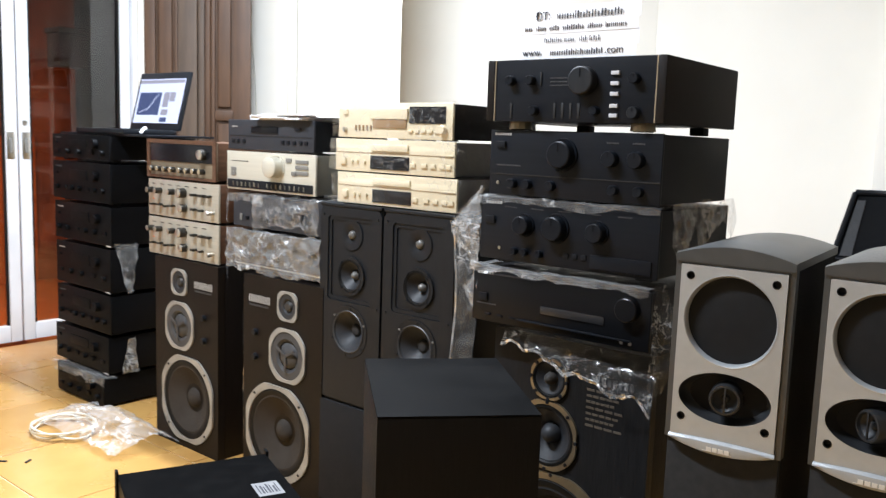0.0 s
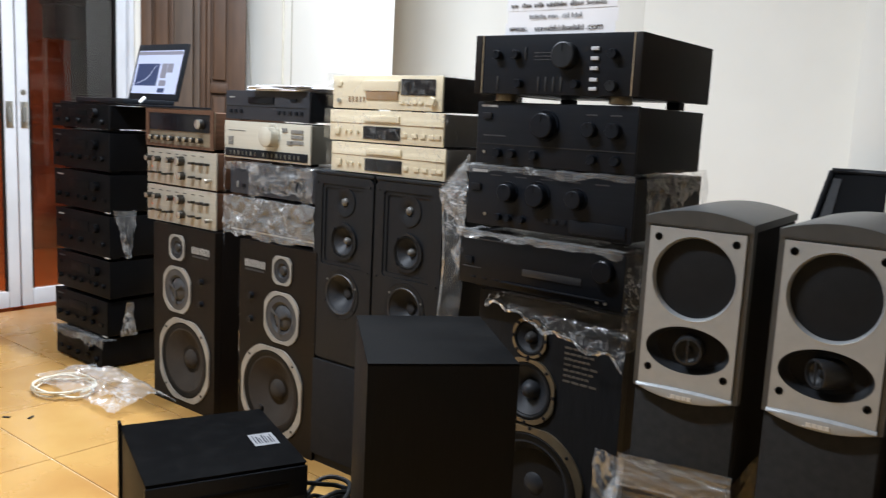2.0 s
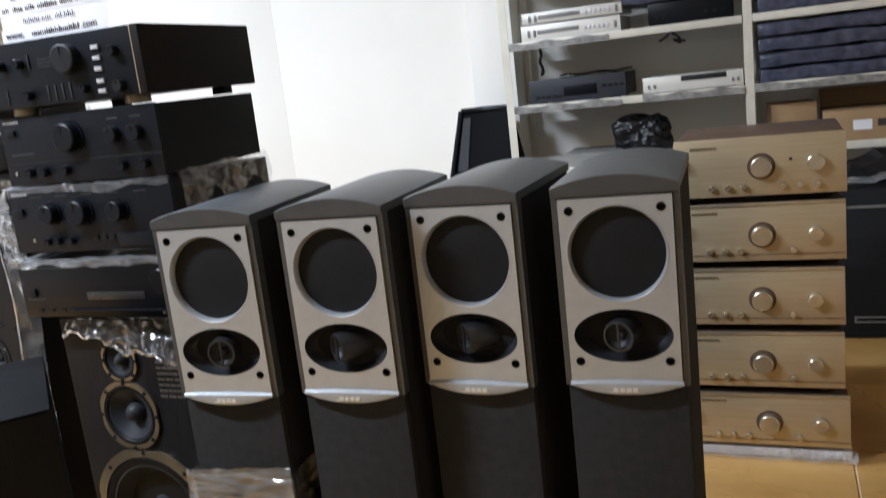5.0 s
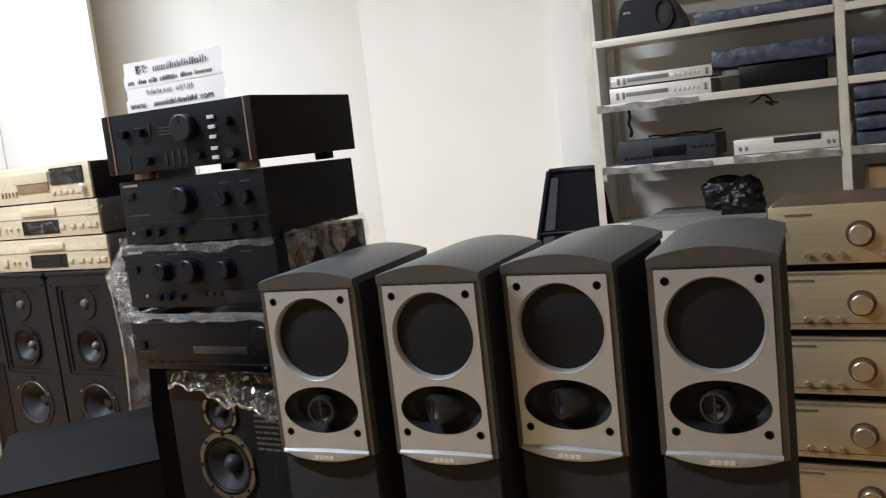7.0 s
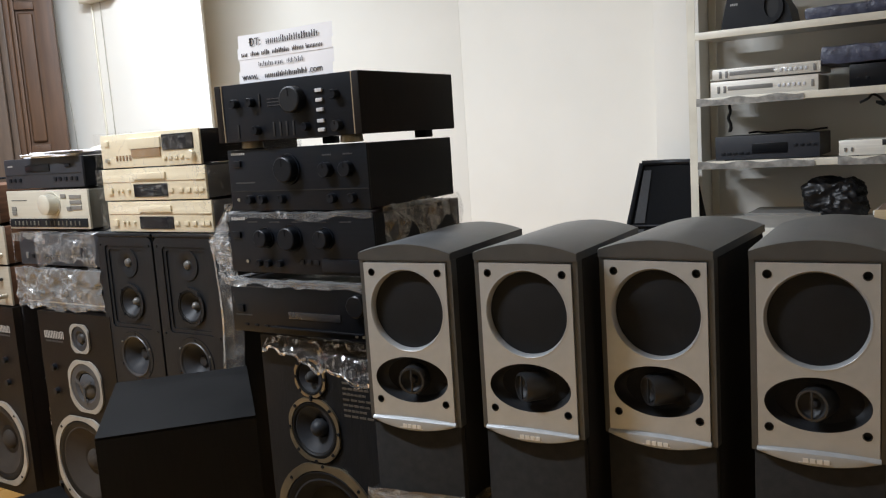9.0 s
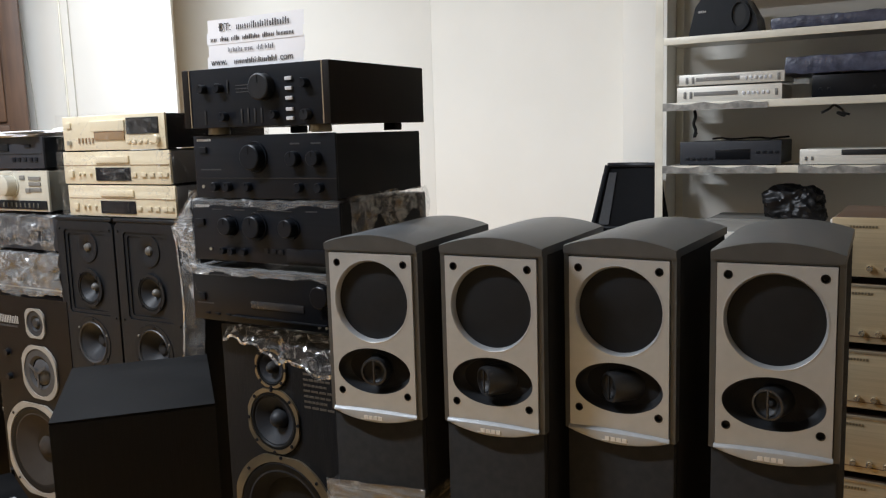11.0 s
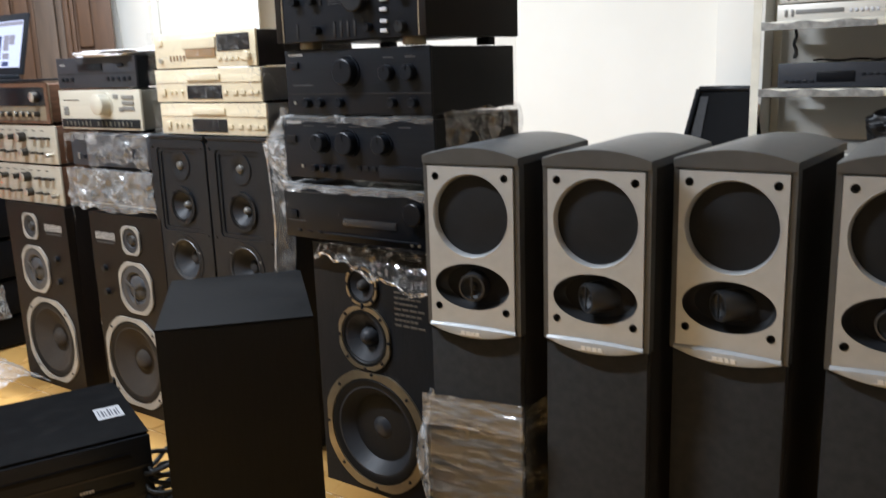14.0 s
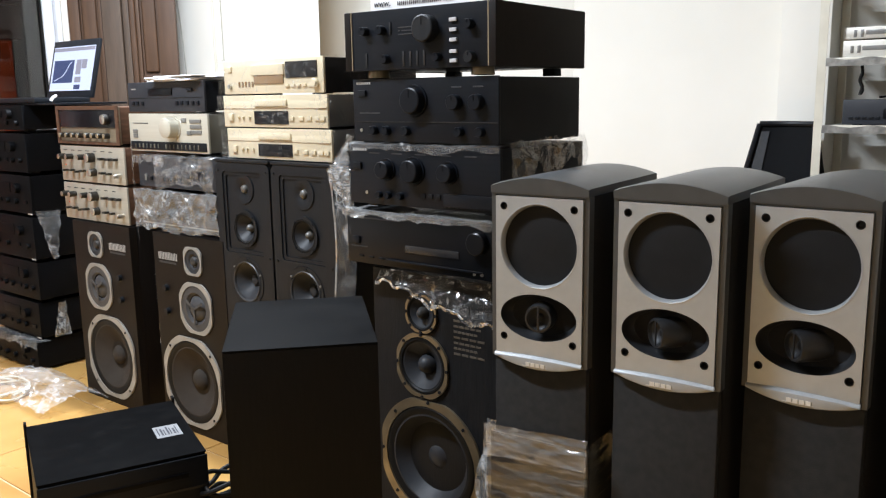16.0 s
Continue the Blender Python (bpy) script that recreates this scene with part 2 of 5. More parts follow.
PRINT = material("bronze_print", (0.10, 0.082, 0.062), 0.6, scale=30)
PERFORATED = material("black_perforated_steel", (0.0042, 0.005, 0.0064), 0.6, colour2=(0.006, 0.007, 0.0086), scale=60, bump=0.4, bump_scale=1400, spec=0.25)
MIDGREY = material("grey_midrange", (0.062, 0.062, 0.064), 0.5, colour2=(0.048, 0.048, 0.05), scale=16, bump=0.1, bump_scale=300, spec=0.3)
RACKLID = material("scuffed_black_steel", (0.0026, 0.0026, 0.0028), 0.6, colour2=(0.0052, 0.0051, 0.0052), scale=22, detail=9, bump=0.2, bump_scale=500, spec=0.02, low=0.45, high=0.8)
CAPGREY = material("satin_dust_cap", (0.024, 0.025, 0.028), 0.38, colour2=(0.03, 0.031, 0.034), scale=12, spec=0.4)
CREAMSTEEL = material("cream_silver_face", (0.60, 0.57, 0.475), 0.38, 0.2, colour2=(0.56, 0.53, 0.44), scale=14, stretch=(0.4, 1, 18))
SUBBLACK = material("dull_black_vinyl", (0.0042, 0.0042, 0.0045), 0.5, colour2=(0.0062, 0.0061, 0.0064), scale=18, stretch=(9, 9, 0.7), bump=0.15, bump_scale=60, spec=0.15)
DARKBLUE = material("blue_black_plastic", (0.026, 0.028, 0.034), 0.45, colour2=(0.032, 0.034, 0.04), scale=12, bump=0.05, bump_scale=400, spec=0.3)
OLIVE = material("olive_grey_steel", (0.16, 0.155, 0.125), 0.45, 0.1, colour2=(0.14, 0.135, 0.11), scale=12)
BRONZE = material("bronze_faceplate", (0.26, 0.215, 0.15), 0.38, 0.35, colour2=(0.22, 0.18, 0.125), scale=10, stretch=(0.4, 1, 18))
BRIGHTKNOB = material("spun_metal_knob", (0.66, 0.59, 0.46), 0.26, 0.85, colour2=(0.5, 0.44, 0.33), scale=30)
PALEDOME = material("pale_dome", (0.16, 0.155, 0.145), 0.35, 0.2, colour2=(0.12, 0.115, 0.105), scale=30)
DIM = material("faint_print", (0.055, 0.055, 0.058), 0.6, scale=30)
WHITEBTN = material("pale_button", (0.62, 0.63, 0.66), 0.3, 0.2, scale=30)
PAPER = material("white_paper", (0.8, 0.8, 0.82), 0.8, colour2=(0.76, 0.76, 0.78), scale=8, bump=0.1, bump_scale=15)
INK = material("black_ink", (0.035, 0.035, 0.045), 0.7, scale=10)
SHELFPAINT = material("ivory_angle_steel", (0.72, 0.68, 0.57), 0.4, 0.05, colour2=(0.62, 0.58, 0.48), scale=9, bump=0.06)
SHELFBOARD = material("wrapped_shelf_board", (0.42, 0.41, 0.38), 0.3, colour2=(0.34, 0.33, 0.3), scale=8)
SLEEVE = material("grey_crumpled_film", (0.16, 0.155, 0.145), 0.3, colour2=(0.34, 0.33, 0.30), scale=30, detail=6, bump=0.6, bump_scale=50)
BLUEWRAP = material("blue_bubble_wrap", (0.075, 0.083, 0.125), 0.34, colour2=(0.03, 0.033, 0.055), scale=26, detail=6, bump=0.9, bump_scale=40)
BAG = material("black_bin_bag", (0.006, 0.006, 0.007), 0.42, scale=10, bump=0.7, bump_scale=16, spec=0.35)
CARD = material("cardboard", (0.36, 0.23, 0.115), 0.8, colour2=(0.31, 0.195, 0.095), scale=10, bump=0.08)
BROWNCARD = material("brown_card", (0.042, 0.034, 0.029), 0.75, colour2=(0.033, 0.027, 0.023), scale=8)
MESH = material("black_mesh_fabric", (0.006, 0.0066, 0.0078), 0.75, scale=80, bump=0.5, bump_scale=600, spec=0.12)
GREYMESH = material("see_through_mesh_tint", (0.05, 0.053, 0.058), 0.7, scale=80, bump=0.5, bump_scale=600)
WHITECABLE = material("white_cable", (0.72, 0.66, 0.52), 0.5, scale=10)
GREYWIRE = material("dusty_wire", (0.42, 0.39, 0.32), 0.6, scale=10)
# Colour of the dark levers; on knob sides it paints in their shade.
KNOBSIDE = material("dark_shaded_knurl", (0.05, 0.046, 0.04), 0.4, 0.6, scale=30)
FILM = film_material("clear_film", 0.12, 0.65, rough=0.16, scale=15, crease=0.035, white=0.6, strength=0.6, gloss=0.025)
BUNCH = film_material("bunched_film", 0.34, 0.8, rough=0.2, scale=14, white=0.8, crease=0.045, strength=0.8, gloss=0.2)
CLEAR = film_material("thin_clear_film", 0.05, 0.6, rough=0.12, scale=13, crease=0.02, white=0.5, strength=0.7, gloss=0.02)
TIGHT = film_material("tight_film", 0.02, 0.6, scale=9, white=0.3, crease=0.012, strength=0.3, gloss=0.015)
STREAK = film_material("stretched_film", 0.05, 0.6, rough=0.12, scale=13, stretch=(0.4, 0.4, 4.0), white=0.38, crease=0.028, strength=0.75, gloss=0.08)
MILKY = film_material("gathered_film", 0.2, 0.65, rough=0.14, scale=14, stretch=(0.5, 0.5, 2.2), white=0.65, crease=0.04, strength=0.6, gloss=0.05)
HAZE = film_material("milky_film", 0.22, 0.6, rough=0.16, scale=13, white=0.7, crease=0.04, strength=0.6, gloss=0.05)
SCREEN_WHITE = glow("screen_page", (0.62, 0.7, 1.0), 0.95)
SCREEN_BLUE = glow("screen_picture", (0.03, 0.05, 0.14), 1.0)
SCREEN_GREY = glow("screen_thumbnail", (0.25, 0.25, 0.32), 1.0)
AMBER_LED = glow("amber_pilot", (1.0, 0.22, 0.05), 0.6)


# ---- mesh helpers ----
def thing(name, place, turn=0.0, label="", category="", group="", kind=""):
    e = new(name)
    e.empty_display_size = 0.05
    e.matrix_basis = pose(*place, 0, 0, turn)
    return tagged(e, label, category, group, kind)


def mesh_of(name, bm, mat, smooth=True):
    bmesh.ops.recalc_face_normals(bm, faces=bm.faces)
    me = bpy.data.meshes.new(name)
    bm.to_mesh(me)
    bm.free()
    me.materials.append(mat)
    if smooth:
        me.shade_smooth()
        me.set_sharp_from_angle(angle=radians(32))
    return me


def part(name, bm, mat, parent, label="", at=None):
    ob = new(name, mesh_of(name, bm, mat))
    ob.parent = parent
    if at:
        ob.location = at
    return tagged(ob, label)


def struct(name, bm, mat, label="", category=""):
    return tagged(new(name, mesh_of(name, bm, mat)), label, category, kind="structure")


def box(x0, x1, y0, y1, z0, z1, bevel=0.0, segs=2, bm=None):
    bm = bm or bmesh.new()
    m = Matrix.Translation(((x0 + x1) / 2, (y0 + y1) / 2, (z0 + z1) / 2)) @ Matrix.Diagonal((x1 - x0, y1 - y0, z1 - z0, 1))
    r = bmesh.ops.create_cube(bm, size=1, matrix=m)
    if bevel:
        es = list({e for v in r["verts"] for e in v.link_edges})
        bmesh.ops.bevel(bm, geom=es, offset=bevel, segments=segs, affect="EDGES", profile=0.6)
    return bm


def lathe(profile, x=0.0, z=0.0, segs=40, bm=None):
    """Turned shape about an axis along y; profile of (radius, y)."""
    bm = bm or bmesh.new()
    rings = []
    for r, y in profile:
        if r < 1e-5:
            rings.append([bm.verts.new((x, y, z))])
        else:
            rings.append([bm.verts.new((x + r * math.cos(2 * math.pi * i / segs), y, z + r * math.sin(2 * math.pi * i / segs))) for i in range(segs)])
    for a, b in zip(rings, rings[1:]):
        for i in range(segs):
            j = (i + 1) % segs
            if len(a) == 1 and len(b) > 1:
                bm.faces.new((a[0], b[i], b[j]))
            elif len(b) == 1 and len(a) > 1:
                bm.faces.new((a[i], b[0], a[j]))
            elif len(a) > 1:
                bm.faces.new((a[i], b[i], b[j], a[j]))
    return bm


def ellipse(cx, cz, rx, rz, n=40):
    return [(cx + rx * math.cos(2 * math.pi * i / n), cz + rz * math.sin(2 * math.pi * i / n)) for i in range(n)]


def chamfered(cx, cz, w, h, c, curve=0):
    pts = [(w - c, h), (w, h - c), (w, -h + c), (w - c, -h), (-w + c, -h), (-w, -h + c), (-w, h - c), (-w + c, h)]
    return [(cx + a, cz + b) for a, b in pts]


def clipped(cx, cz, r, flat, round_r, n=64):
    """A circle of round_r * r cut off flat at flat * r on four sides."""
    pts = []
    for i in range(n):
        c, s_ = math.cos(2 * math.pi * i / n), math.sin(2 * math.pi * i / n)
        k = r * min(round_r, flat / max(abs(c), abs(s_)))
        pts.append((cx + k * c, cz + k * s_))
    return pts


def plate(outer, holes, y0, y1):
    """A flat plate in the xz plane with holes, from y0 (front) to y1."""
    bm = bmesh.new()
    edges = []
    for loop in (outer, *holes):
        vs = [bm.verts.new((a, y0, b)) for a, b in loop]
        edges += [bm.edges.new((vs[i], vs[(i + 1) % len(vs)])) for i in range(len(vs))]
    bmesh.ops.triangle_fill(bm, use_beauty=True, use_dissolve=False, edges=edges)
    r = bmesh.ops.extrude_face_region(bm, geom=list(bm.faces))
    bmesh.ops.translate(bm, vec=(0, y1 - y0, 0), verts=[v for v in r["geom"] if isinstance(v, bmesh.types.BMVert)])
    return bm


def bowl(rx, rz, depth, x, z, y, rings=6, n=40):
    """A shallow bowl opening to -y with an elliptic mouth."""
    bm = bmesh.new()
    prev = None
    for k in range(rings + 1):
        a = k / rings * math.pi / 2
        s, yy = math.cos(a) * 0.98 + 0.02, y + depth * math.sin(a)
        ring = [bm.verts.new((px, yy, pz)) for px, pz in ellipse(x, z, rx * s, rz * s, n)]
        if prev:
            for i in range(n):
                bm.faces.new((prev[i], ring[i], ring[(i + 1) % n], prev[(i + 1) % n]))
        prev = ring
    bm.faces.new(prev)
    return bm


def tube(points, radius, segs=8, closed=False):
    """A round cable along a list of points, smoothed."""
    bm = bmesh.new()
    pts = [Vector(p) for p in points]
    fine = []
    for i in range(len(pts) - 1):
        p0, p1, p2, p3 = pts[max(i - 1, 0)], pts[i], pts[i + 1], pts[min(i + 2, len(pts) - 1)]
        for k in range(5):
            t = k / 5
            fine.append(0.5 * (2 * p1 + (p2 - p0) * t + (2 * p0 - 5 * p1 + 4 * p2 - p3) * t * t + (3 * p1 - p0 - 3 * p2 + p3) * t ** 3))
    fine.append(pts[-1])
    prev = None
    for i, p in enumerate(fine):
        d = (fine[min(i + 1, len(fine) - 1)] - fine[max(i - 1, 0)]).normalized()
        u = d.orthogonal().normalized() if prev is None else (u - d * u.dot(d)).normalized()
        w = d.cross(u)
        ring = [bm.verts.new(p + radius * (math.cos(2 * math.pi * k / segs) * u + math.sin(2 * math.pi * k / segs) * w)) for k in range(segs)]
        if prev:
            for k in range(segs):
                bm.faces.new((prev[k], ring[k], ring[(k + 1) % segs], prev[(k + 1) % segs]))
        prev = ring
    return bm


def sheet(fn, nu, nv, crumple=0.01, freq=9.0, seed=0.0, tall=1.0):
    """A crumpled sheet: fn(u, v) gives a place; noise pushes it about."""
    bm = bmesh.new()
    g = []
    for i in range(nu + 1):
        row = []
        for j in range(nv + 1):
            p = Vector(fn(i / nu, j / nv))
            k = Vector((seed, seed * 1.7, -seed))
            f = Vector((p.x, p.y, p.z * tall)) * freq
            q = noise.noise_vector(f + k) + 0.6 * noise.noise_vector(f * 2.9 + k) + 0.3 * noise.noise_vector(f * 6.1 + k)
            ridge = 0.35 - abs(noise.noise(f * 1.3 + k * 2)) * 1.6
            row.append(bm.verts.new(p + (q * 0.55 + Vector((0.5, -0.8, 0.4)) * ridge) * crumple))
        g.append(row)
    for i in range(nu):
        for j in range(nv):
            bm.faces.new((g[i][j], g[i + 1][j], g[i + 1][j + 1], g[i][j + 1]))
    return bm


# ---- structure ----
X0, X1, Y0, Y1, TOP = -4.55, 3.165, -3.99, 4.45, 3.0
floor = struct("floor", box(X0, X1, Y0, Y1, -0.12, -0.005), GROUT, "glossy marbled yellow-beige floor tiles with pale joints", "floor")
struct("ceiling", box(X0 - 0.2, X1 + 0.2, Y0 - 0.2, Y1 + 0.2, TOP, TOP + 0.15), CEIL, "plain white painted ceiling", "ceiling")
struct("wall_north", box(-2.199, X1 + 0.2, Y1, Y1 + 0.2, -0.12, TOP), WALL, "cream painted plaster wall", "wall")
def wall_prism(name, plan, label):
    bm = bmesh.new()
    low, high = [[bm.verts.new((x, y, z)) for x, y in plan] for z in (-0.12, TOP)]
    bm.faces.new(low)
    bm.faces.new(high)
    for k in range(len(plan)):
        m = (k + 1) % len(plan)
        bm.faces.new((low[k], low[m], high[m], high[k]))
    return struct(name, bm, WALL, label, "wall")


wall_prism("wall_alcove", [(-4.75, 3.26), (-3.03, 3.26), (-3.551, 3.755), (-3.551, 4.65), (-4.75, 4.65)], "cream painted wall projection beside the wooden door")
# The slant is made up: it brings the wall nearer the tube, evening brightness.
wall_prism("wall_slanted", [(-3.55, 3.755), (-2.2, 4.45), (-2.2, 4.65), (-3.55, 4.65)], "cream painted wall behind the stacked units, slanted to catch light")
struct("pillar", box(-0.975, -0.755, 4.23, Y1, -0.005, TOP, 0.006), WALL, "cream painted pillar beside the shelving", "pillar")
# East and south walls are unseen, added to close the room and bounce light.
struct("wall_east", box(X1, X1 + 0.2, Y0, Y1, -0.12, TOP), WALL, "unseen plain cream painted wall added to close the room", "wall")
struct("wall_south", box(X0 - 0.2, X1 + 0.2, Y0 - 0.2, Y0, -0.12, TOP), WALL, "unseen plain cream painted wall added to close the room", "wall")
DOOR_Y0, DOOR_Y1, DOOR_TOP = 0.25, 2.682, 2.5
struct("wall_west", box(X0 - 0.2, X0, Y0, DOOR_Y0, -0.12, TOP), WALL, "cream painted wall beside the glazed doors", "wall")
struct("wall_lintel", box(X0 - 0.2, X0, DOOR_Y0, DOOR_Y1, DOOR_TOP, TOP), WALL, "cream painted wall over the glazed doors", "wall")
struct("wall_west_end", box(X0 - 0.2, X0, DOOR_Y1, 3.26, -0.12, TOP), WALL, "cream painted wall behind the wooden door", "wall")


# glazed folding doors, white frames
def glazed_leaf(y0, y1, latch_at, mirrored):
    e = thing("glazed_door", (X0 - 0.06, y0, 0.0), 0, "white framed glass folding door, closed, with steel latch", "door", "folding glass doors", "structure")
    w, st, TRAN = y1 - y0, 0.062, 1.97
    part("stile", box(-0.022, 0.022, 0.002, st, 0.01, DOOR_TOP - 0.02, 0.004), ALU, e)
    part("stile", box(-0.022, 0.022, w - st, w - 0.002, 0.01, DOOR_TOP - 0.02, 0.004), ALU, e)
    part("transom_rail", box(-0.021, 0.024, st + 0.001, w - st - 0.001, TRAN - 0.037, TRAN + 0.037, 0.004), ALU, e)
    part("bottom_rail", box(-0.021, 0.021, st + 0.001, w - st - 0.001, 0.01, 0.10, 0.004), ALU, e)
    part("top_rail", box(-0.021, 0.021, st + 0.001, w - st - 0.001, DOOR_TOP - 0.13, DOOR_TOP - 0.02, 0.004), ALU, e)
    part("bead", box(0.0, 0.013, st + 0.001, st + 0.012, 0.10, DOOR_TOP - 0.13), RUBBER, e)
    part("bead", box(0.0, 0.013, w - st - 0.012, w - st - 0.001, 0.10, DOOR_TOP - 0.13), RUBBER, e)
    g = part("pane", box(-0.004, -0.001, st - 0.004, w - st + 0.004, 0.098, DOOR_TOP - 0.128), GLASS, e)
    g.visible_shadow = False
    if latch_at:
        yy = 0.037 if not mirrored else w - 0.037
        p = part("latch_plate", box(0.022, 0.027, yy - 0.02, yy + 0.02, 0.99, 1.13, 0.003), METAL, e)
        part("latch_slot", box(0.027, 0.03, yy - 0.008, yy + 0.008, 1.02, 1.10, 0.002), GREY, p)
        if not mirrored:
            part("keyhole_cover", lathe([(0, 0.0), (0.014, 0.0), (0.016, 0.008), (0, 0.008)], 0, 0, 20), METAL, e, at=(0.026, yy - 0.004, 1.18)).rotation_euler = (0, 0, radians(90))
    return e


glazed_leaf(0.26, 1.10, False, False)
glazed_leaf(1.105, 2.004, True, True)
glazed_leaf(2.009, 2.65, True, False)
fr = thing("door_frame", (X0 - 0.06, 0, 0), 0, "white painted metal frame round the glass doors", "door frame", kind="structure")
part("jamb", box(-0.05, 0.05, 2.652, 2.68, 0.0, DOOR_TOP, 0.004), ALU, fr)
part("jamb", box(-0.05, 0.05, DOOR_Y0 + 0.002, DOOR_Y0 + 0.008, 0.0, DOOR_TOP), ALU, fr)
part("head", box(-0.05, 0.05, DOOR_Y0 + 0.01, 2.651, DOOR_TOP - 0.018, DOOR_TOP - 0.002), ALU, fr)

# porch outside the doors
struct("porch_floor", box(-7.6, X0 - 0.2, -1.5, 4.6, -0.2, -0.03), PORCH, "terracotta porch floor tiles in orange light", "porch floor")
struct("porch_wall", box(-6.75, -6.6, -1.5, 3.34, -0.03, 3.2), TERRA, "rough terracotta plaster wall in orange lamplight", "wall")
# Dark backing stands in for open darkness; the roof is unseen and added.
struct("porch_dark_backing", box(-7.6, -7.45, 3.34, 4.8, -0.03, 3.2), DARKWOOD, "dark backing that stands in for the open dark beyond the porch", "wall")
struct("porch_roof", box(-7.6, X0 - 0.2, -1.5, 4.8, 3.2, 3.3), DARKWOOD, "unseen dark roof added over the porch", "roof")
struct("porch_wainscot", box(-6.599, -6.57, -1.5, 3.0, -0.03, 1.085, 0.004), PORCH, "smooth orange tiled wainscot on the porch wall", "wainscot")
cab = thing("wall_box", (-6.6, 3.3, 1.62), 0, "dark box fixed high on the porch wall", "box")
part("body", box(0.0, 0.2, -0.18, 0.035, 0.0, 0.25, 0.01), DARKWOOD, cab)
part("lid", box(0.0, 0.23, -0.2, 0.036, 0.2505, 0.29, 0.01), DARKWOOD, cab)

# folded wooden door leaves beside the glass doors
DIAG = math.degrees(math.atan2(3.14 - 2.71, -4.09 + 4.54))


def wooden_leaf(along, width, p0, p1, levels):
    """A panelled leaf; p0 to p1 is the panel's stretch, levels the heights of its panels."""
    c, s_ = math.cos(radians(DIAG)), math.sin(radians(DIAG))
    e = thing("wooden_door", (-4.54 + c * along, 2.71 + s_ * along, 0.0), DIAG, "brown varnished panelled wooden door leaf, folded open", "door", "folded wooden door leaves", "structure")
    part("stile", box(0.001, p0, 0, 0.042, 0.01, 2.45, 0.004), WOOD, e)
    part("stile", box(p1, width - 0.001, 0, 0.042, 0.01, 2.45, 0.004), WOOD, e)
    edges = [0.01] + [z for pair in levels for z in pair] + [2.45]
    for z0, z1 in zip(edges[::2], edges[1::2]):
        part("rail", box(p0 + 0.001, p1 - 0.001, 0.001, 0.041, z0, z1, 0.004), WOOD, e)
    for z0, z1 in levels:
        p = part("panel", box(p0 + 0.001, p1 - 0.001, 0.022, 0.034, z0 + 0.001, z1 - 0.001), WOOD, e)
        part("raised_field", box(p0 + 0.014, p1 - 0.014, 0.006, 0.0215, z0 + 0.018, z1 - 0.018, 0.012, 3), WOOD, p)
    return e


wooden_leaf(0.0, 0.19, 0.063, 0.173, ((0.16, 0.98), (1.05, 2.08), (2.12, 2.36)))
wooden_leaf(0.38, 0.228, 0.022, 0.128, ((0.16, 1.235), (1.292, 2.055), (2.095, 2.36)))
c, s_ = math.cos(radians(DIAG)), math.sin(radians(DIAG))
post = thing("door_post", (-4.54 + c * 0.192, 2.71 + s_ * 0.192, 0), DIAG, "worn grey-brown wooden post between door leaves", "door post", kind="structure")
part("shaft", box(0.001, 0.11, -0.012, 0.06, 0.0, 2.5, 0.006), OLDWOOD, post)
part("side_strip", box(0.112, 0.150, 0.008, 0.06, 0.0, 2.5, 0.008), OLDWOOD, post)
part("edge_strip", box(0.152, 0.186, -0.004, 0.06, 0.0, 2.5, 0.012, 3), WOOD, post)


# ---- loudspeaker drivers ----
def driver(parent, name, x, z, r, rim, cone, cap, frame_shape="round", cap_r=0.3, depth=0.3, bolts=4, y=0.0, label="", cap_out=0.1):
    """A driver on a baffle at local y; rim proud of it, cone sunk behind it."""
    if frame_shape == "square":
        outer = clipped(x, z, r, 1.06, 1.135)
    elif frame_shape == "lobed":
        outer = clipped(x, z, r, 1.08, 1.14)
    else:
        outer = ellipse(x, z, r * 1.14, r * 1.14, 48)
    d = part(name, plate(outer, [ellipse(x, z, r * 0.98, r * 0.98, 48)], y - 0.007, y - 0.0005), rim, parent, label)
    part("surround", lathe([(r * 0.99, y - 0.001), (r * 0.95, y - 0.006), (r * 0.88, y - 0.006), (r * 0.82, y - 0.001)], x, z), RUBBER, d)
    part("cone", lathe([(r * 0.93, y - 0.0012), (r * 0.8, y - 0.0025), (r * 0.62, y + depth * r * 0.42 - 0.002), (cap_r * r, y + depth * r)], x, z), cone, d)
    dome = [(cap_r * r * math.cos(q), y + depth * r + 0.001 - cap_out * 1.9 * r * math.sin(q)) for q in (0.0, 0.25, 0.5, 0.75, 1.0, 1.25)]
    part("dust_cap", lathe(dome + [(0, y + depth * r + 0.001 - cap_out * 1.9 * r)], x, z, 32), cap, d)
    k = {"round": 1.03, "square": 1.07, "lobed": 1.06}[frame_shape]
    for i in range(bolts):
        a = math.pi / 4 + 2 * math.pi * i / bolts
        part("bolt", lathe([(0.0, y - 0.0095), (0.0042, y - 0.0095), (0.005, y - 0.0068)], x + k * r * math.cos(a), z + k * r * math.sin(a), 10), BLACK, d)
    return d


def cabinet(parent, w, d, h, mat, bevel=0.004, holes=(), name="cabinet", top_mat=None, baffle_mat=None):
    """A speaker box with a baffle board that has real openings for the drivers."""
    b = part(name, box(-w / 2, w / 2, 0.03, d, 0.0, h, bevel), mat, parent)
    part("baffle", plate([(-w / 2, 0.0), (w / 2, 0.0), (w / 2, h), (-w / 2, h)], holes, 0.0, 0.0295), baffle_mat or mat, b)
    return b


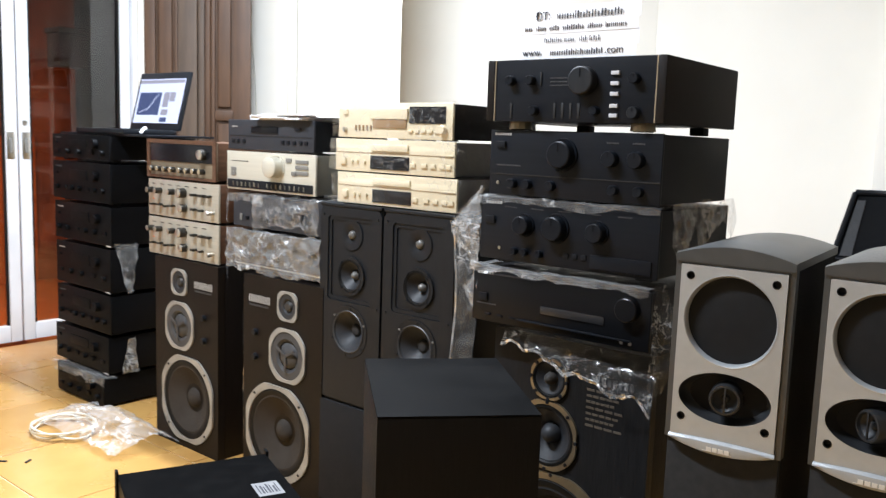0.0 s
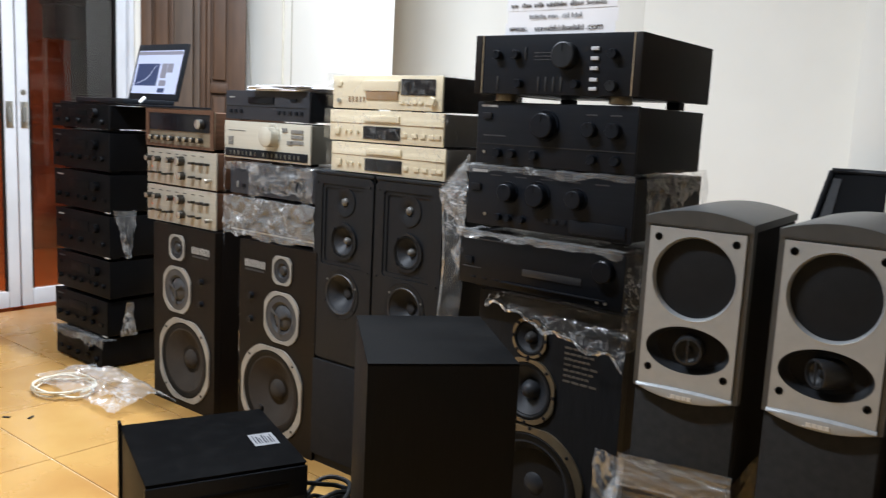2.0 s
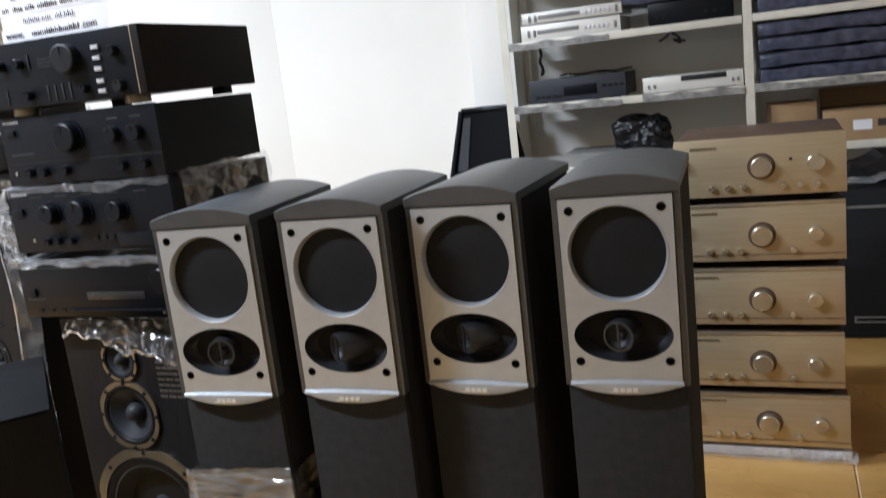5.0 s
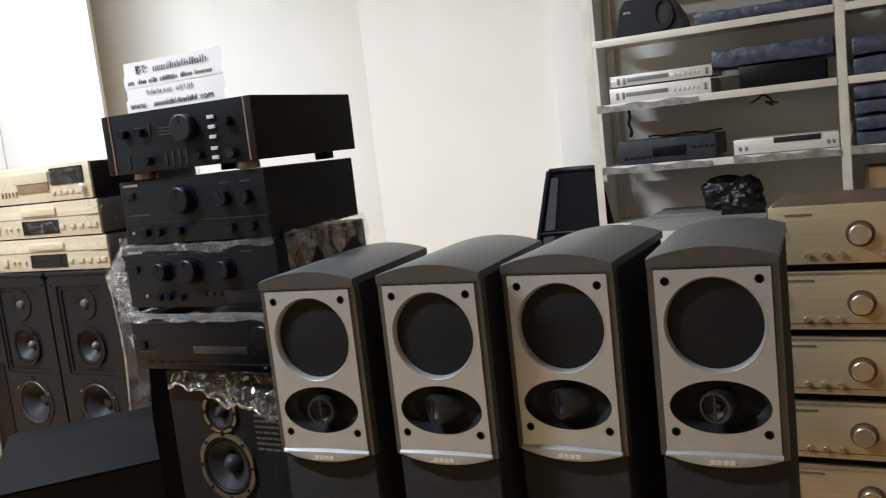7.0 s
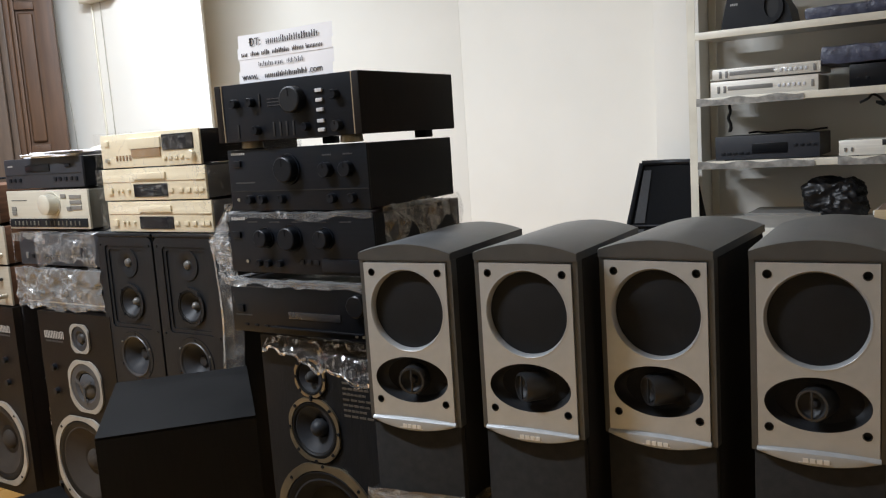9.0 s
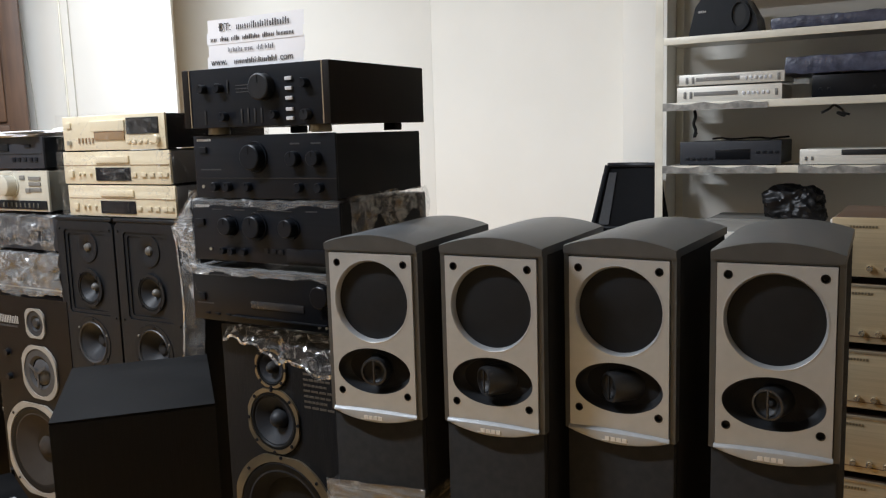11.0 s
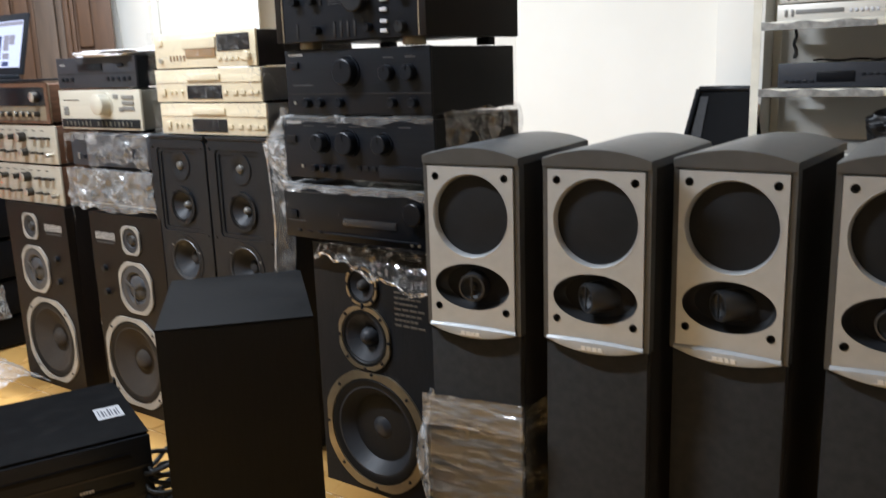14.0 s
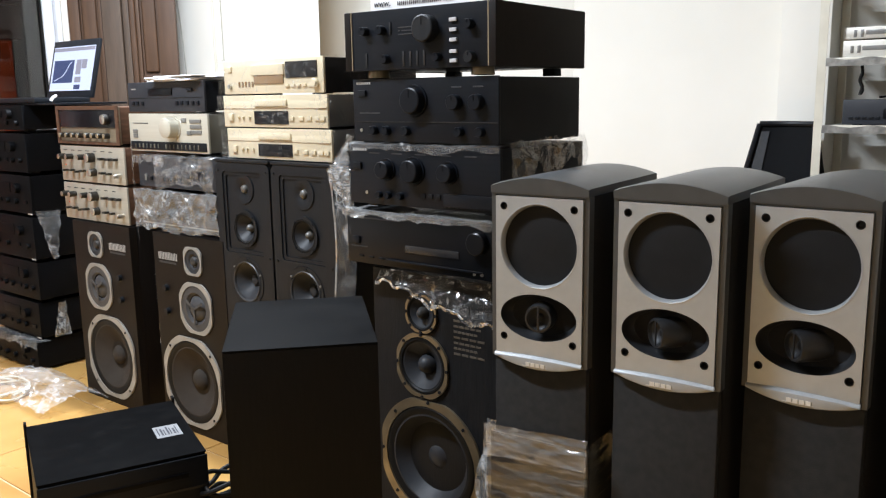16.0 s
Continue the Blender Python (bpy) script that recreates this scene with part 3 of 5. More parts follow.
def bars(parent, x, z, w, h, n, mat, y=-0.0012, gap=0.35, name="lettering", seed=1):
    """Writing that cannot be told: a row of small upright bars."""
    rnd = random.Random(seed)
    bm = bmesh.new()
    step = w / n
    for i in range(n):
        k = h * (0.88 + 0.12 * rnd.random())
        box(x + i * step, x + (i + 1 - gap) * step, y, y + 0.0011, z, z + k, bm=bm)
    return part(name, bm, mat, parent)


# ---- slim tower loudspeakers with silver baffles ----
def silver_tower(place, turn, aim, first):
    e = thing("tower_speaker", place, turn, first, "loudspeaker", "row of silver-faced tower speakers")
    W, D, H = 0.1015, 0.345, 0.966
    part("plinth", box(-W - 0.012, W + 0.012, 0.0, D + 0.012, 0.0, 0.03, 0.006), CHAR, e)
    part("cabinet", box(-W + 0.002, W - 0.002, 0.022, D, 0.0305, H, 0.005), BLKCLOTH, e, "black textured cabinet")
    part("grille_panel", box(-W + 0.003, W - 0.003, 0.004, 0.0215, 0.032, 0.642, 0.005), CLOTH, e, "charcoal grille cloth over the lower front")
    part("front_trim", plate([(-W, 0.6425), (W, 0.6425), (W, H), (-W, H)], [[(-0.092, 0.6445), (0.092, 0.6445), (0.092, 0.9625), (-0.092, 0.9625)]], 0.0, 0.0215), CHAR, e)
    # arched cap
    bm = bmesh.new()
    n, front, back = 16, [], []
    for i in range(n + 1):
        t = i / n
        x = -W + 2 * W * t
        z = 0.979 + 0.018 * math.sin(math.pi * t) ** 0.85
        front.append((x, z))
    prof = [(-W, H + 0.0005)] + front + [(W, H + 0.0005)]
    rows = []
    for y, grow in ((-0.004, 0.0), (0.004, 0.003), (D - 0.01, 0.004), (D + 0.004, 0.002)):
        rows.append([bm.verts.new((x * (1 + grow), y, z + (grow * 0.6 if k not in (0, len(prof) - 1) else 0))) for k, (x, z) in enumerate(prof)])
    for a, b in zip(rows, rows[1:]):
        for i in range(len(prof)):
            j = (i + 1) % len(prof)
            bm.faces.new((a[i], a[j], b[j], b[i]))
    bm.faces.new(rows[0])
    bm.faces.new(rows[-1])
    part("top_cap", bm, CHAR, e, "charcoal arched top cap")
    # silver plate
    pw, z0, z1 = 0.0905, 0.648, 0.961
    hz, hx = (0.942, 0.686), 0.073
    holes = [ellipse(0, 0.868, 0.0795, 0.0795, 56), ellipse(0, 0.730, 0.0805, 0.0455, 48)] + [ellipse(sx * hx, z, 0.0075, 0.0075, 16) for sx in (-1, 1) for z in hz]
    p = part("baffle_plate", plate([(-pw, z0), (pw, z0), (pw, z1), (-pw, z1)], holes, -0.004, 0.012), SILVER, e, "silver painted baffle plate")
    part("woofer_ring", lathe([(0.0826, -0.0042), (0.0806, -0.0046), (0.0796, -0.0036), (0.0762, 0.006), (0.0762, 0.012)], 0, 0.868, 56), SILVER, p)
    part("woofer_grille", lathe([(0.0764, 0.0085), (0.055, 0.007), (0.03, 0.0055), (0, 0.005)], 0, 0.868, 48), PERFORATED, p, "black perforated woofer grille")
    part("horn_bowl", bowl(0.0803, 0.0453, 0.046, 0, 0.730, -0.003, 9), HORN, p, "satin black oval tweeter recess")
    tw = part("tweeter", lathe([(0.0285, 0.03), (0.0278, -0.012), (0.0275, -0.022), (0.0262, -0.0265), (0.0225, -0.0268), (0.0212, -0.021)], 0, 0, 36), HORN, p, "black tweeter can turned in its recess", at=(0, 0.016, 0.730))
    tw.rotation_euler = (0, 0, radians(aim))
    part("horn_throat", lathe([(0.0215, -0.0215), (0.016, -0.015), (0.0095, -0.0115), (0.0, -0.011)], 0, 0, 32), CONE, tw)
    part("dome", lathe([(0.0, -0.018), (0.005, -0.017), (0.0085, -0.0118)], 0, 0, 20), CONE, tw)
    part("phase_bar", box(-0.0017, 0.0017, -0.0268, -0.024, -0.0222, 0.0222, 0.0006), HORN, tw)
    for sx in (-1, 1):
        for z in hz:
            part("grille_socket", lathe([(0.0075, -0.0045), (0.0062, -0.0045), (0.0055, 0.006), (0, 0.006)], sx * hx, z, 16), HOLE, p)
    # smile-shaped lip with a rounded upper edge
    bm = bmesh.new()
    n, rows = 20, []
    for i in range(n + 1):
        t = i / n * 2 - 1
        bow = 1 - t * t
        x, zt, zb = t * 0.0925, 0.6495 + 0.0025 * bow, 0.6435 - 0.0145 * bow
        out = 0.008 + 0.0045 * bow
        prof = ((-0.003, zt + 0.002), (-out * 0.7, zt + 0.0008), (-out, zt - 0.002), (-out - 0.0006, zt - 0.0045), (-out + 0.001, zb + 0.0015), (-out + 0.003, zb), (0.003, zb))
        rows.append([bm.verts.new((x, y, z)) for y, z in prof])
    for a, b in zip(rows, rows[1:]):
        for i in range(len(a) - 1):
            bm.faces.new((a[i], a[i + 1], b[i + 1], b[i]))
    bm.faces.new(rows[0])
    bm.faces.new(rows[-1])
    lip = part("chin_strip", bm, LIP, e, "polished silver curved strip under the plate")
    bm = bmesh.new()
    for k in range(4):
        bmesh.ops.create_cube(bm, size=1, matrix=Matrix.Translation((-0.0165 + k * 0.0105, -0.0126, 0.6385)) @ Matrix.Shear("XZ", 4, (0.25, 0)) @ Matrix.Diagonal((0.0082, 0.0016, 0.0076, 1)))
    box(-0.028, 0.022, -0.0128, -0.0116, 0.6343, 0.635, bm=bm)
    part("badge", bm, LOGO, lip)
    return e


BASE = "charcoal tower speaker with silver baffle plate"
silver_tower((-0.532, 1.427, 0.0), 5, 8, BASE + ", half wrapped in film")
silver_tower((-0.291, 1.46, 0.0), 2.5, -38, BASE + ", standing on tiles")
silver_tower((-0.072, 1.52, 0.0), -1, -40, BASE + ", standing on tiles")
silver_tower((0.182, 1.542, 0.0), 3, -16, BASE + ", ending the row")


def wrap_box(name, place, turn, x0, x1, y0, y1, z0, z1, mat, label, crumple=0.004, seed=0.0, n=26, category="plastic wrap", under=None, freq=24.0, tall=1.0):
    """A sleeve of film round a box, open above and below."""
    e = thing(name, place, turn, label, category)
    per = [(x0, y0), (x1, y0), (x1, y1), (x0, y1)]
    lens = [x1 - x0, y1 - y0, x1 - x0, y1 - y0]
    total = sum(lens)

    def fn(u, v):
        s = u * total
        for k in range(4):
            if s <= lens[k] + 1e-6:
                a, b = per[k], per[(k + 1) % 4]
                t = s / lens[k]
                return (a[0] + (b[0] - a[0]) * t, a[1] + (b[1] - a[1]) * t, z0 + (z1 - z0) * v)
            s -= lens[k]
        return (x0, y0, z0 + (z1 - z0) * v)
    part("film", sheet(fn, n * 3, n, crumple, freq, seed, tall), mat, e)
    if under:
        part("card_sleeve", plate([(x0 + 0.008, z0 + 0.003), (x1 - 0.008, z0 + 0.003), (x1 - 0.008, z1 - 0.01), (x0 + 0.008, z1 - 0.01)], [], y0 + 0.0055, y0 + 0.009), under, e)
    return e


wrap_box("film_wrap", (-0.534, 1.427, 0.0), 5, -0.110, 0.110, -0.010, 0.352, 0.034, 0.492, STREAK, "wrinkled clear stretch film over brown card on a speaker", 0.0035, 3.0, 80, under=BROWNCARD, freq=8.0, tall=4.5)
band = thing("film_band", (-0.534, 1.427, 0.0), 5, "milky gathered band of stretch film round a speaker", "plastic wrap")
part("upper_band", sheet(lambda u, v: (-0.112 + 0.225 * u, -0.017, 0.435 + 0.065 * v + 0.012 * u), 40, 16, 0.005, 14, 51.0, 4.0), MILKY, band)
part("lower_band", sheet(lambda u, v: (-0.112 + 0.225 * u, -0.017, 0.10 + 0.12 * v), 40, 20, 0.005, 14, 52.0, 4.0), MILKY, band)
part("torn_corner", sheet(lambda u, v: (-0.106 - 0.06 * u * math.sin(math.pi * (0.1 + 0.85 * v)), -0.012 + 0.05 * u, 0.19 + 0.27 * v), 12, 30, 0.014, 14, 53.0), HAZE, band)



# ---- three-way bookshelf pair with pale rims ----
def rimmed_speaker(place, flip, label):
    e = thing("studio_speaker", place, 0, label, "loudspeaker", "pair of brown three-way speakers")
    W, D, H = 0.392, 0.33, 0.70
    k = -1 if flip else 1
    tx, tz, mz, wz = (-0.036 if k > 0 else 0.032), 0.618, 0.456, 0.188
    cabinet(e, W, D, H, VENEER, 0.003, [ellipse(tx, tz, 0.034, 0.034, 32), ellipse(tx, mz, 0.072, 0.072, 40), ellipse(0.012 if k > 0 else -0.015, wz, 0.147, 0.147, 48)])
    t = part("tweeter", plate(clipped(tx, tz, 0.044, 1.1, 1.28), [ellipse(tx, tz, 0.042, 0.042, 32)], -0.006, -0.0005), RIM, e)
    part("faceplate", lathe([(0.0425, -0.003), (0.026, -0.002), (0.018, 0.004)], tx, tz, 32), CONE, t)
    part("dome", lathe([(0.018, 0.004), (0.013, -0.004), (0.0, -0.008)], tx, tz, 24), DOME, t)
    m = part("midrange", plate(clipped(tx, mz, 0.084, 1.05, 1.15), [ellipse(tx, mz, 0.079, 0.079, 40)], -0.006, -0.0005), RIM, e)
    part("faceplate", lathe([(0.0795, -0.003), (0.056, -0.0038), (0.046, 0.003)], tx, mz), MIDGREY, m)
    part("dome", lathe([(0.044, 0.006), (0.036, -0.002), (0.02, -0.007), (0, -0.009)], tx, mz, 32), MIDGREY, m)
    for a in range(3):
        q = part("guard_bar", box(-0.005, 0.005, -0.0125, -0.0098, 0.0, 0.05, 0.001), MIDGREY, m, at=(tx, 0, mz))
        q.rotation_euler = (0, radians(60 + 120 * a), 0)
    driver(e, "woofer", 0.012 if k > 0 else -0.015, wz, 0.15, RIM, CONEBROWN, CONEBROWN, "square", 0.26, 0.24, 4, cap_out=0.1)
    for z in (0.508, 0.425):
        part("level_knob", lathe([(0, -0.014), (0.010, -0.014), (0.011, -0.002), (0.016, -0.001)], 0.117 if k > 0 else -0.13, z, 20), BLACK, e)
    bars(e, 0.055 if k > 0 else -0.168, 0.608, 0.112, 0.027, 12, MARK, gap=0.5, name="maker_plate")
    bars(e, 0.06 if k > 0 else -0.165, 0.595, 0.1, 0.007, 12, DIM, name="model_print", seed=4)
    return e


rimmed_speaker((-2.638, 1.73, 0.0), False, "dark brown veneered three-way speaker with pale driver rims")
rimmed_speaker((-2.105, 1.735, 0.0), True, "dark brown veneered three-way speaker, film along its side")


# ---- tall dark towers ----
def slim_tower(x0, x1, label):
    e = thing("floor_speaker", ((x0 + x1) / 2, 1.745, 0.0), 0, label, "loudspeaker", "pair of grey-black floor speakers")
    W, D, H = (x1 - x0) - 0.006, 0.34, 0.955
    tz, mz, wz, F = 0.875, 0.752, 0.583, -0.008
    cabinet(e, W, D, H, TOWER, 0.004, [ellipse(0, z, r, r, 40) for z, r in ((tz, 0.018), (mz, 0.048), (wz, 0.062))])
    part("top_board", box(-W / 2, W / 2, -0.011, D, H + 0.0005, H + 0.012, 0.005, 3), TOWER, e)
    h = W / 2
    outer = [(-h, 0.365), (h, 0.365)] + [(h - 0.022 + 0.022 * math.cos(a), H - 0.022 + 0.022 * math.sin(a)) for a in (0, 0.4, 0.8, 1.2, 1.57)] + [(-h + 0.022 + 0.022 * math.cos(a), H - 0.022 + 0.022 * math.sin(a)) for a in (1.57, 1.97, 2.37, 2.77, 3.14)]
    fr_ = part("baffle_frame", plate(outer, [chamfered(0, 0.800, 0.095, 0.128, 0.008), ellipse(0, wz, 0.080, 0.080, 48)], F, -0.0005), TOWER, e)
    part("bevel_strip", plate(chamfered(0, 0.800, 0.0945, 0.1275, 0.008), [chamfered(0, 0.800, 0.083, 0.1165, 0.006)], -0.004, -0.0006), TOWER, fr_)
    t = part("tweeter", lathe([(0.047, -0.0005), (0.046, -0.0035), (0.024, -0.003), (0.0135, 0.003)], 0, tz, 36), TOWER, e)
    part("dome", lathe([(0.0135, 0.003), (0.0115, -0.004), (0.006, -0.0085), (0, -0.0095)], 0, tz, 24), PALEDOME, t)
    driver(e, "midrange", 0, mz, 0.051, TOWER, CONE, PALEDOME, "round", 0.27, 0.46, 4, cap_out=0.22)
    flange = part("woofer_flange", lathe([(0.0798, F + 0.003), (0.079, F - 0.002), (0.066, F - 0.001), (0.064, F + 0.006)], 0, wz, 48), TOWER, e)
    part("woofer_ring", lathe([(0.0655, F - 0.0012), (0.063, F - 0.004), (0.0595, F - 0.002), (0.058, F + 0.004)], 0, wz, 48), TOWERRIM, flange, "worn grey-brown woofer ring")
    part("woofer_cone", lathe([(0.0585, F + 0.003), (0.052, F + 0.006), (0.034, F + 0.026), (0.02, F + 0.036)], 0, wz, 40), CONE, flange)
    part("dust_cap", lathe([(0.0205, F + 0.036), (0.014, F + 0.029), (0, F + 0.026)], 0, wz, 24), CONE, flange)
    for k in range(6):
        a = 0.4 + 2 * math.pi * k / 6
        part("bolt", lathe([(0, F - 0.004), (0.003, F - 0.004), (0.004, F - 0.001)], 0.0725 * math.cos(a), wz + 0.0725 * math.sin(a), 8), GREY if k in (0, 2) else BLACK, flange)
    part("lower_grille", box(-W / 2 + 0.012, W / 2 - 0.012, -0.012, -0.0006, 0.03, 0.355, 0.004), BLKCLOTH, e)
    for sx in (-1, 1):
        for z in (0.93, 0.668, 0.40):
            part("grille_peg", lathe([(0, F - 0.0035), (0.003, F - 0.0035), (0.0038, F - 0.0002)], sx * (W / 2 - 0.014), z, 12), HOLE, e)
    return e


slim_tower(-1.93, -1.667, "grey-black tall floor speaker with three drivers")
slim_tower(-1.664, -1.397, "grey-black tall floor speaker beside the amplifier stack")

# ---- big three-way with brass-tinted rims, under the amplifier stack ----
def brass_speaker():
    e = thing("large_speaker", (-1.03, 1.732, 0.0), 0, "black three-way speaker with brass-coloured driver rims, standing on tiles", "loudspeaker")
    W, D, H = 0.44, 0.33, 0.695
    wx = -0.03
    cabinet(e, W, D, H, ASH, 0.004, [ellipse(wx, 0.186, 0.145, 0.145, 48), ellipse(wx - 0.02, 0.448, 0.074, 0.074, 40), ellipse(wx - 0.02, 0.591, 0.044, 0.044, 32)])
    driver(e, "woofer", wx, 0.186, 0.155, PALEBRASS, CONE, CAPGREY, "lobed", 0.36, 0.5, 8, cap_out=0.2)
    driver(e, "midrange", wx - 0.02, 0.448, 0.08, PALEBRASS, CONE, CONE, "lobed", 0.33, 0.3, 8, cap_out=0.22)
    driver(e, "tweeter", wx - 0.02, 0.591, 0.048, PALEBRASS, CONE, DOME, "lobed", 0.35, 0.2, 8, cap_out=0.3)
    for i in range(7):
        bars(e, 0.055, 0.585 - i * 0.0145, 0.10 - 0.012 * (i % 3), 0.006, 4 + i % 3, PRINT, name="model_print", seed=i, gap=0.18)
    bars(e, 0.05, 0.605, 0.13, 0.02, 9, DIM, name="maker_print", seed=9)
    return e


brass_speaker()


# ---- audio units ----
def unit(name, x0, x1, yf, z0, z1, depth, case, face, label, category="amplifier", group="", turn=0.0, feet=0.012, face_t=0.008, cover=None, bevel=0.003):
    """An audio unit that faces -y: case, front plate, feet; local origin at the base, middle of the front."""
    e = thing(name, ((x0 + x1) / 2, yf, z0), turn, label, category, group)
    w, h = x1 - x0, z1 - z0
    part("case", box(-w / 2 + 0.004, w / 2 - 0.004, face_t + 0.0005, depth, feet, h - 0.002, bevel), case, e)
    part("front_plate", box(-w / 2, w / 2, 0.0, face_t, feet - 0.002, h, 0.002), face, e)
    if feet > 0.004:
        for fx in (-w / 2 + 0.05, w / 2 - 0.05):
            for fy in (0.05, depth - 0.05):
                part("foot", box(fx - 0.018, fx + 0.018, fy - 0.018, fy + 0.018, 0.0, feet - 0.0005, 0.003), RUBBER, e)
    e["w"], e["h"] = w, h
    return e


def knob(e, u, v, r, mat, length=0.018, pointer=None, name="knob", ring=False, cap=None):
    x, z = (u - 0.5) * e["w"], v * e["h"]
    k = part(name, lathe([(0, -length), (r * 0.9, -length), (r, -length + 0.002), (r * 1.02, -0.001)], x, z, 32), mat, e)
    if pointer:
        part("pointer", box(x - 0.0012, x + 0.0012, -length - 0.0012, -length - 0.0002, z + r * 0.25, z + r * 0.85), POINTER if pointer is DIM else pointer, k)
    if cap:
        part("cap", lathe([(0, -length - 0.001), (r * 0.8, -length - 0.001), (r * 0.9, -length - 0.0002)], x, z, 24), cap, k)
    if ring:
        part("bezel", lathe([(r * 1.25, -0.0005), (r * 1.22, -0.004), (r * 1.05, -0.003)], x, z, 32), mat, k)
    return k


def key(e, u, v, w, h, mat, out=0.004, name="button", label=""):
    x, z = (u - 0.5) * e["w"], v * e["h"]
    return part(name, box(x - w / 2, x + w / 2, -out, -0.0002, z - h / 2, z + h / 2, min(w, h, out * 2) * 0.18), mat, e, label)


def print_row(e, u, v, w, h, n, mat, seed=1):
    return bars(e, (u - 0.5) * e["w"], v * e["h"], w, h, n, mat, seed=seed, name="panel_print")


# stack of four black amplifiers on the large speaker
a1 = unit("integrated_amplifier", -1.231, -0.813, 1.663, 1.195, 1.356, 0.412, BLACK, FACE, "black integrated amplifier with wooden cheeks and gold edge lines", group="black amplifier stack", turn=1.2, feet=0.02)
for sx in (-1, 1):
    part("cheek", box(min(sx * 0.2085, sx * 0.2285), max(sx * 0.2085, sx * 0.2285), -0.004, 0.41, 0.018, 0.161, 0.003), VENEER, a1, "dark wooden side cheek")
    part("gold_line", box(sx * 0.2065 - 0.0012, sx * 0.2065 + 0.0012, -0.0022, -0.0002, 0.019, 0.160), GOLDKNOB, a1)
for fx in (-0.16, 0.16):
    part("bronze_foot", lathe([(0, -0.01), (0.026, -0.01), (0.028, 0.008), (0, 0.008)], 0, 0, 28), BRASS, a1, at=(fx, 0.045, 0.0095)).rotation_euler = (radians(-90), 0, 0)
for u, v, r in ((0.12, 0.70, 0.011), (0.25, 0.70, 0.011), (0.88, 0.70, 0.011), (0.28, 0.27, 0.011), (0.66, 0.27, 0.010), (0.885, 0.25, 0.013)):
    knob(a1, u, v, r, FACE if u < 0.885 else TOWER, 0.018, DIM)
knob(a1, 0.585, 0.68, 0.031, TOWER, 0.026, DIM, "volume_knob")
for v in (0.78, 0.64, 0.50, 0.34, 0.21):
    key(a1, 0.765, v, 0.02, 0.0085, WHITEBTN, 0.006, "push_button", "pale lit push button")
for u in (0.12, 0.405, 0.455, 0.505, 0.555):
    key(a1, u, 0.27, 0.006, 0.034, HOLE, 0.002, "slide_slot")
key(a1, 0.31, 0.72, 0.005, 0.03, HOLE, 0.003, "slide_slot")
for k in range(3):
    print_row(a1, 0.37, 0.72 - 0.05 * k, 0.05, 0.0025, 12, DIM, k)

a2 = unit("integrated_amplifier", -1.252, -0.798, 1.68, 1.034, 1.193, 0.372, BLACK, FACE, "plain black integrated amplifier with one large knob", group="black amplifier stack", feet=0.005)
knob(a2, 0.46, 0.66, 0.031, FACE, 0.026, DIM, "volume_knob", True)
for u in (0.735, 0.875):
    knob(a2, u, 0.63, 0.018, FACE, 0.02, DIM)
    print_row(a2, u - 0.03, 0.84, 0.03, 0.004, 6, DIM, 3)
for u in (0.16, 0.255, 0.4, 0.76, 0.895):
    knob(a2, u, 0.2, 0.0115, FACE, 0.016, DIM)
part("seam", box(-0.226, 0.226, -0.0016, -0.0002, 0.052, 0.0545), HOLE, a2)
knob(a2, 0.06, 0.2, 0.0045, METAL, 0.003, None, "headphone_jack")
key(a2, 0.075, 0.78, 0.026, 0.016, BLACK, 0.006, "power_button")
print_row(a2, 0.03, 0.92, 0.05, 0.006, 7, MARK, 6)
print_row(a2, 0.05, 0.46, 0.07, 0.004, 12, DIM, 7)

a3 = unit("integrated_amplifier", -1.268, -0.79, 1.675, 0.868, 1.030, 0.385, BLACK, FACE, "black integrated amplifier with three round knobs in plastic film", group="black amplifier stack")
for u, r in ((0.275, 0.022), (0.46, 0.028), (0.69, 0.022)):
    knob(a3, u, 0.62, r, FACE, 0.026, DIM, "volume_knob" if r > 0.025 else "knob", True)
for u in (0.22, 0.285, 0.37):
    knob(a3, u, 0.22, 0.009, FACE, 0.014, DIM)
knob(a3, 0.125, 0.24, 0.0045, METAL, 0.003, None, "headphone_jack")
key(a3, 0.06, 0.66, 0.03, 0.018, BLACK, 0.006, "power_button")
for k in range(8):
    key(a3, 0.52 + 0.05 * k, 0.25, 0.014, 0.012, BLACK, 0.003)
part("lower_door", box(0.075, 0.225, -0.004, -0.0002, 0.018, 0.05, 0.001), FACE, a3)
print_row(a3, 0.03, 0.9, 0.05, 0.007, 6, MARK, 2)
for k in range(5):
    print_row(a3, 0.15 + 0.16 * k, 0.86, 0.035, 0.003, 7, DIM, k)

a4 = unit("av_receiver", -1.282, -0.797, 1.672, 0.709, 0.852, 0.37, BLACK, GLOSS, "glossy black receiver with grey display, tilted, in plastic film", "receiver", "black amplifier stack")
part("display_window", box(-0.039, 0.131, -0.003, -0.0002, 0.053, 0.072, 0.001), GREYLCD, a4)
knob(a4, 0.893, 0.69, 0.027, GLOSS, 0.02, None, "volume_knob")
part("lower_ledge", box(-0.103, 0.2, -0.007, -0.0002, 0.026, 0.03, 0.001), FACE, a4)
for u in (0.865, 0.91):
    knob(a4, u, 0.16, 0.004, STEELKNOB, 0.004, None, "jack")
print_row(a4, 0.03, 0.9, 0.05, 0.007, 6, MARK, 1)
print_row(a4, 0.12, 0.9, 0.13, 0.004, 24, DIM, 2)
for k in range(9):
    key(a4, 0.1 + 0.075 * k, 0.2, 0.016, 0.006, FACE, 0.003)
key(a4, 0.07, 0.5, 0.024, 0.02, FACE, 0.005, "power_button")
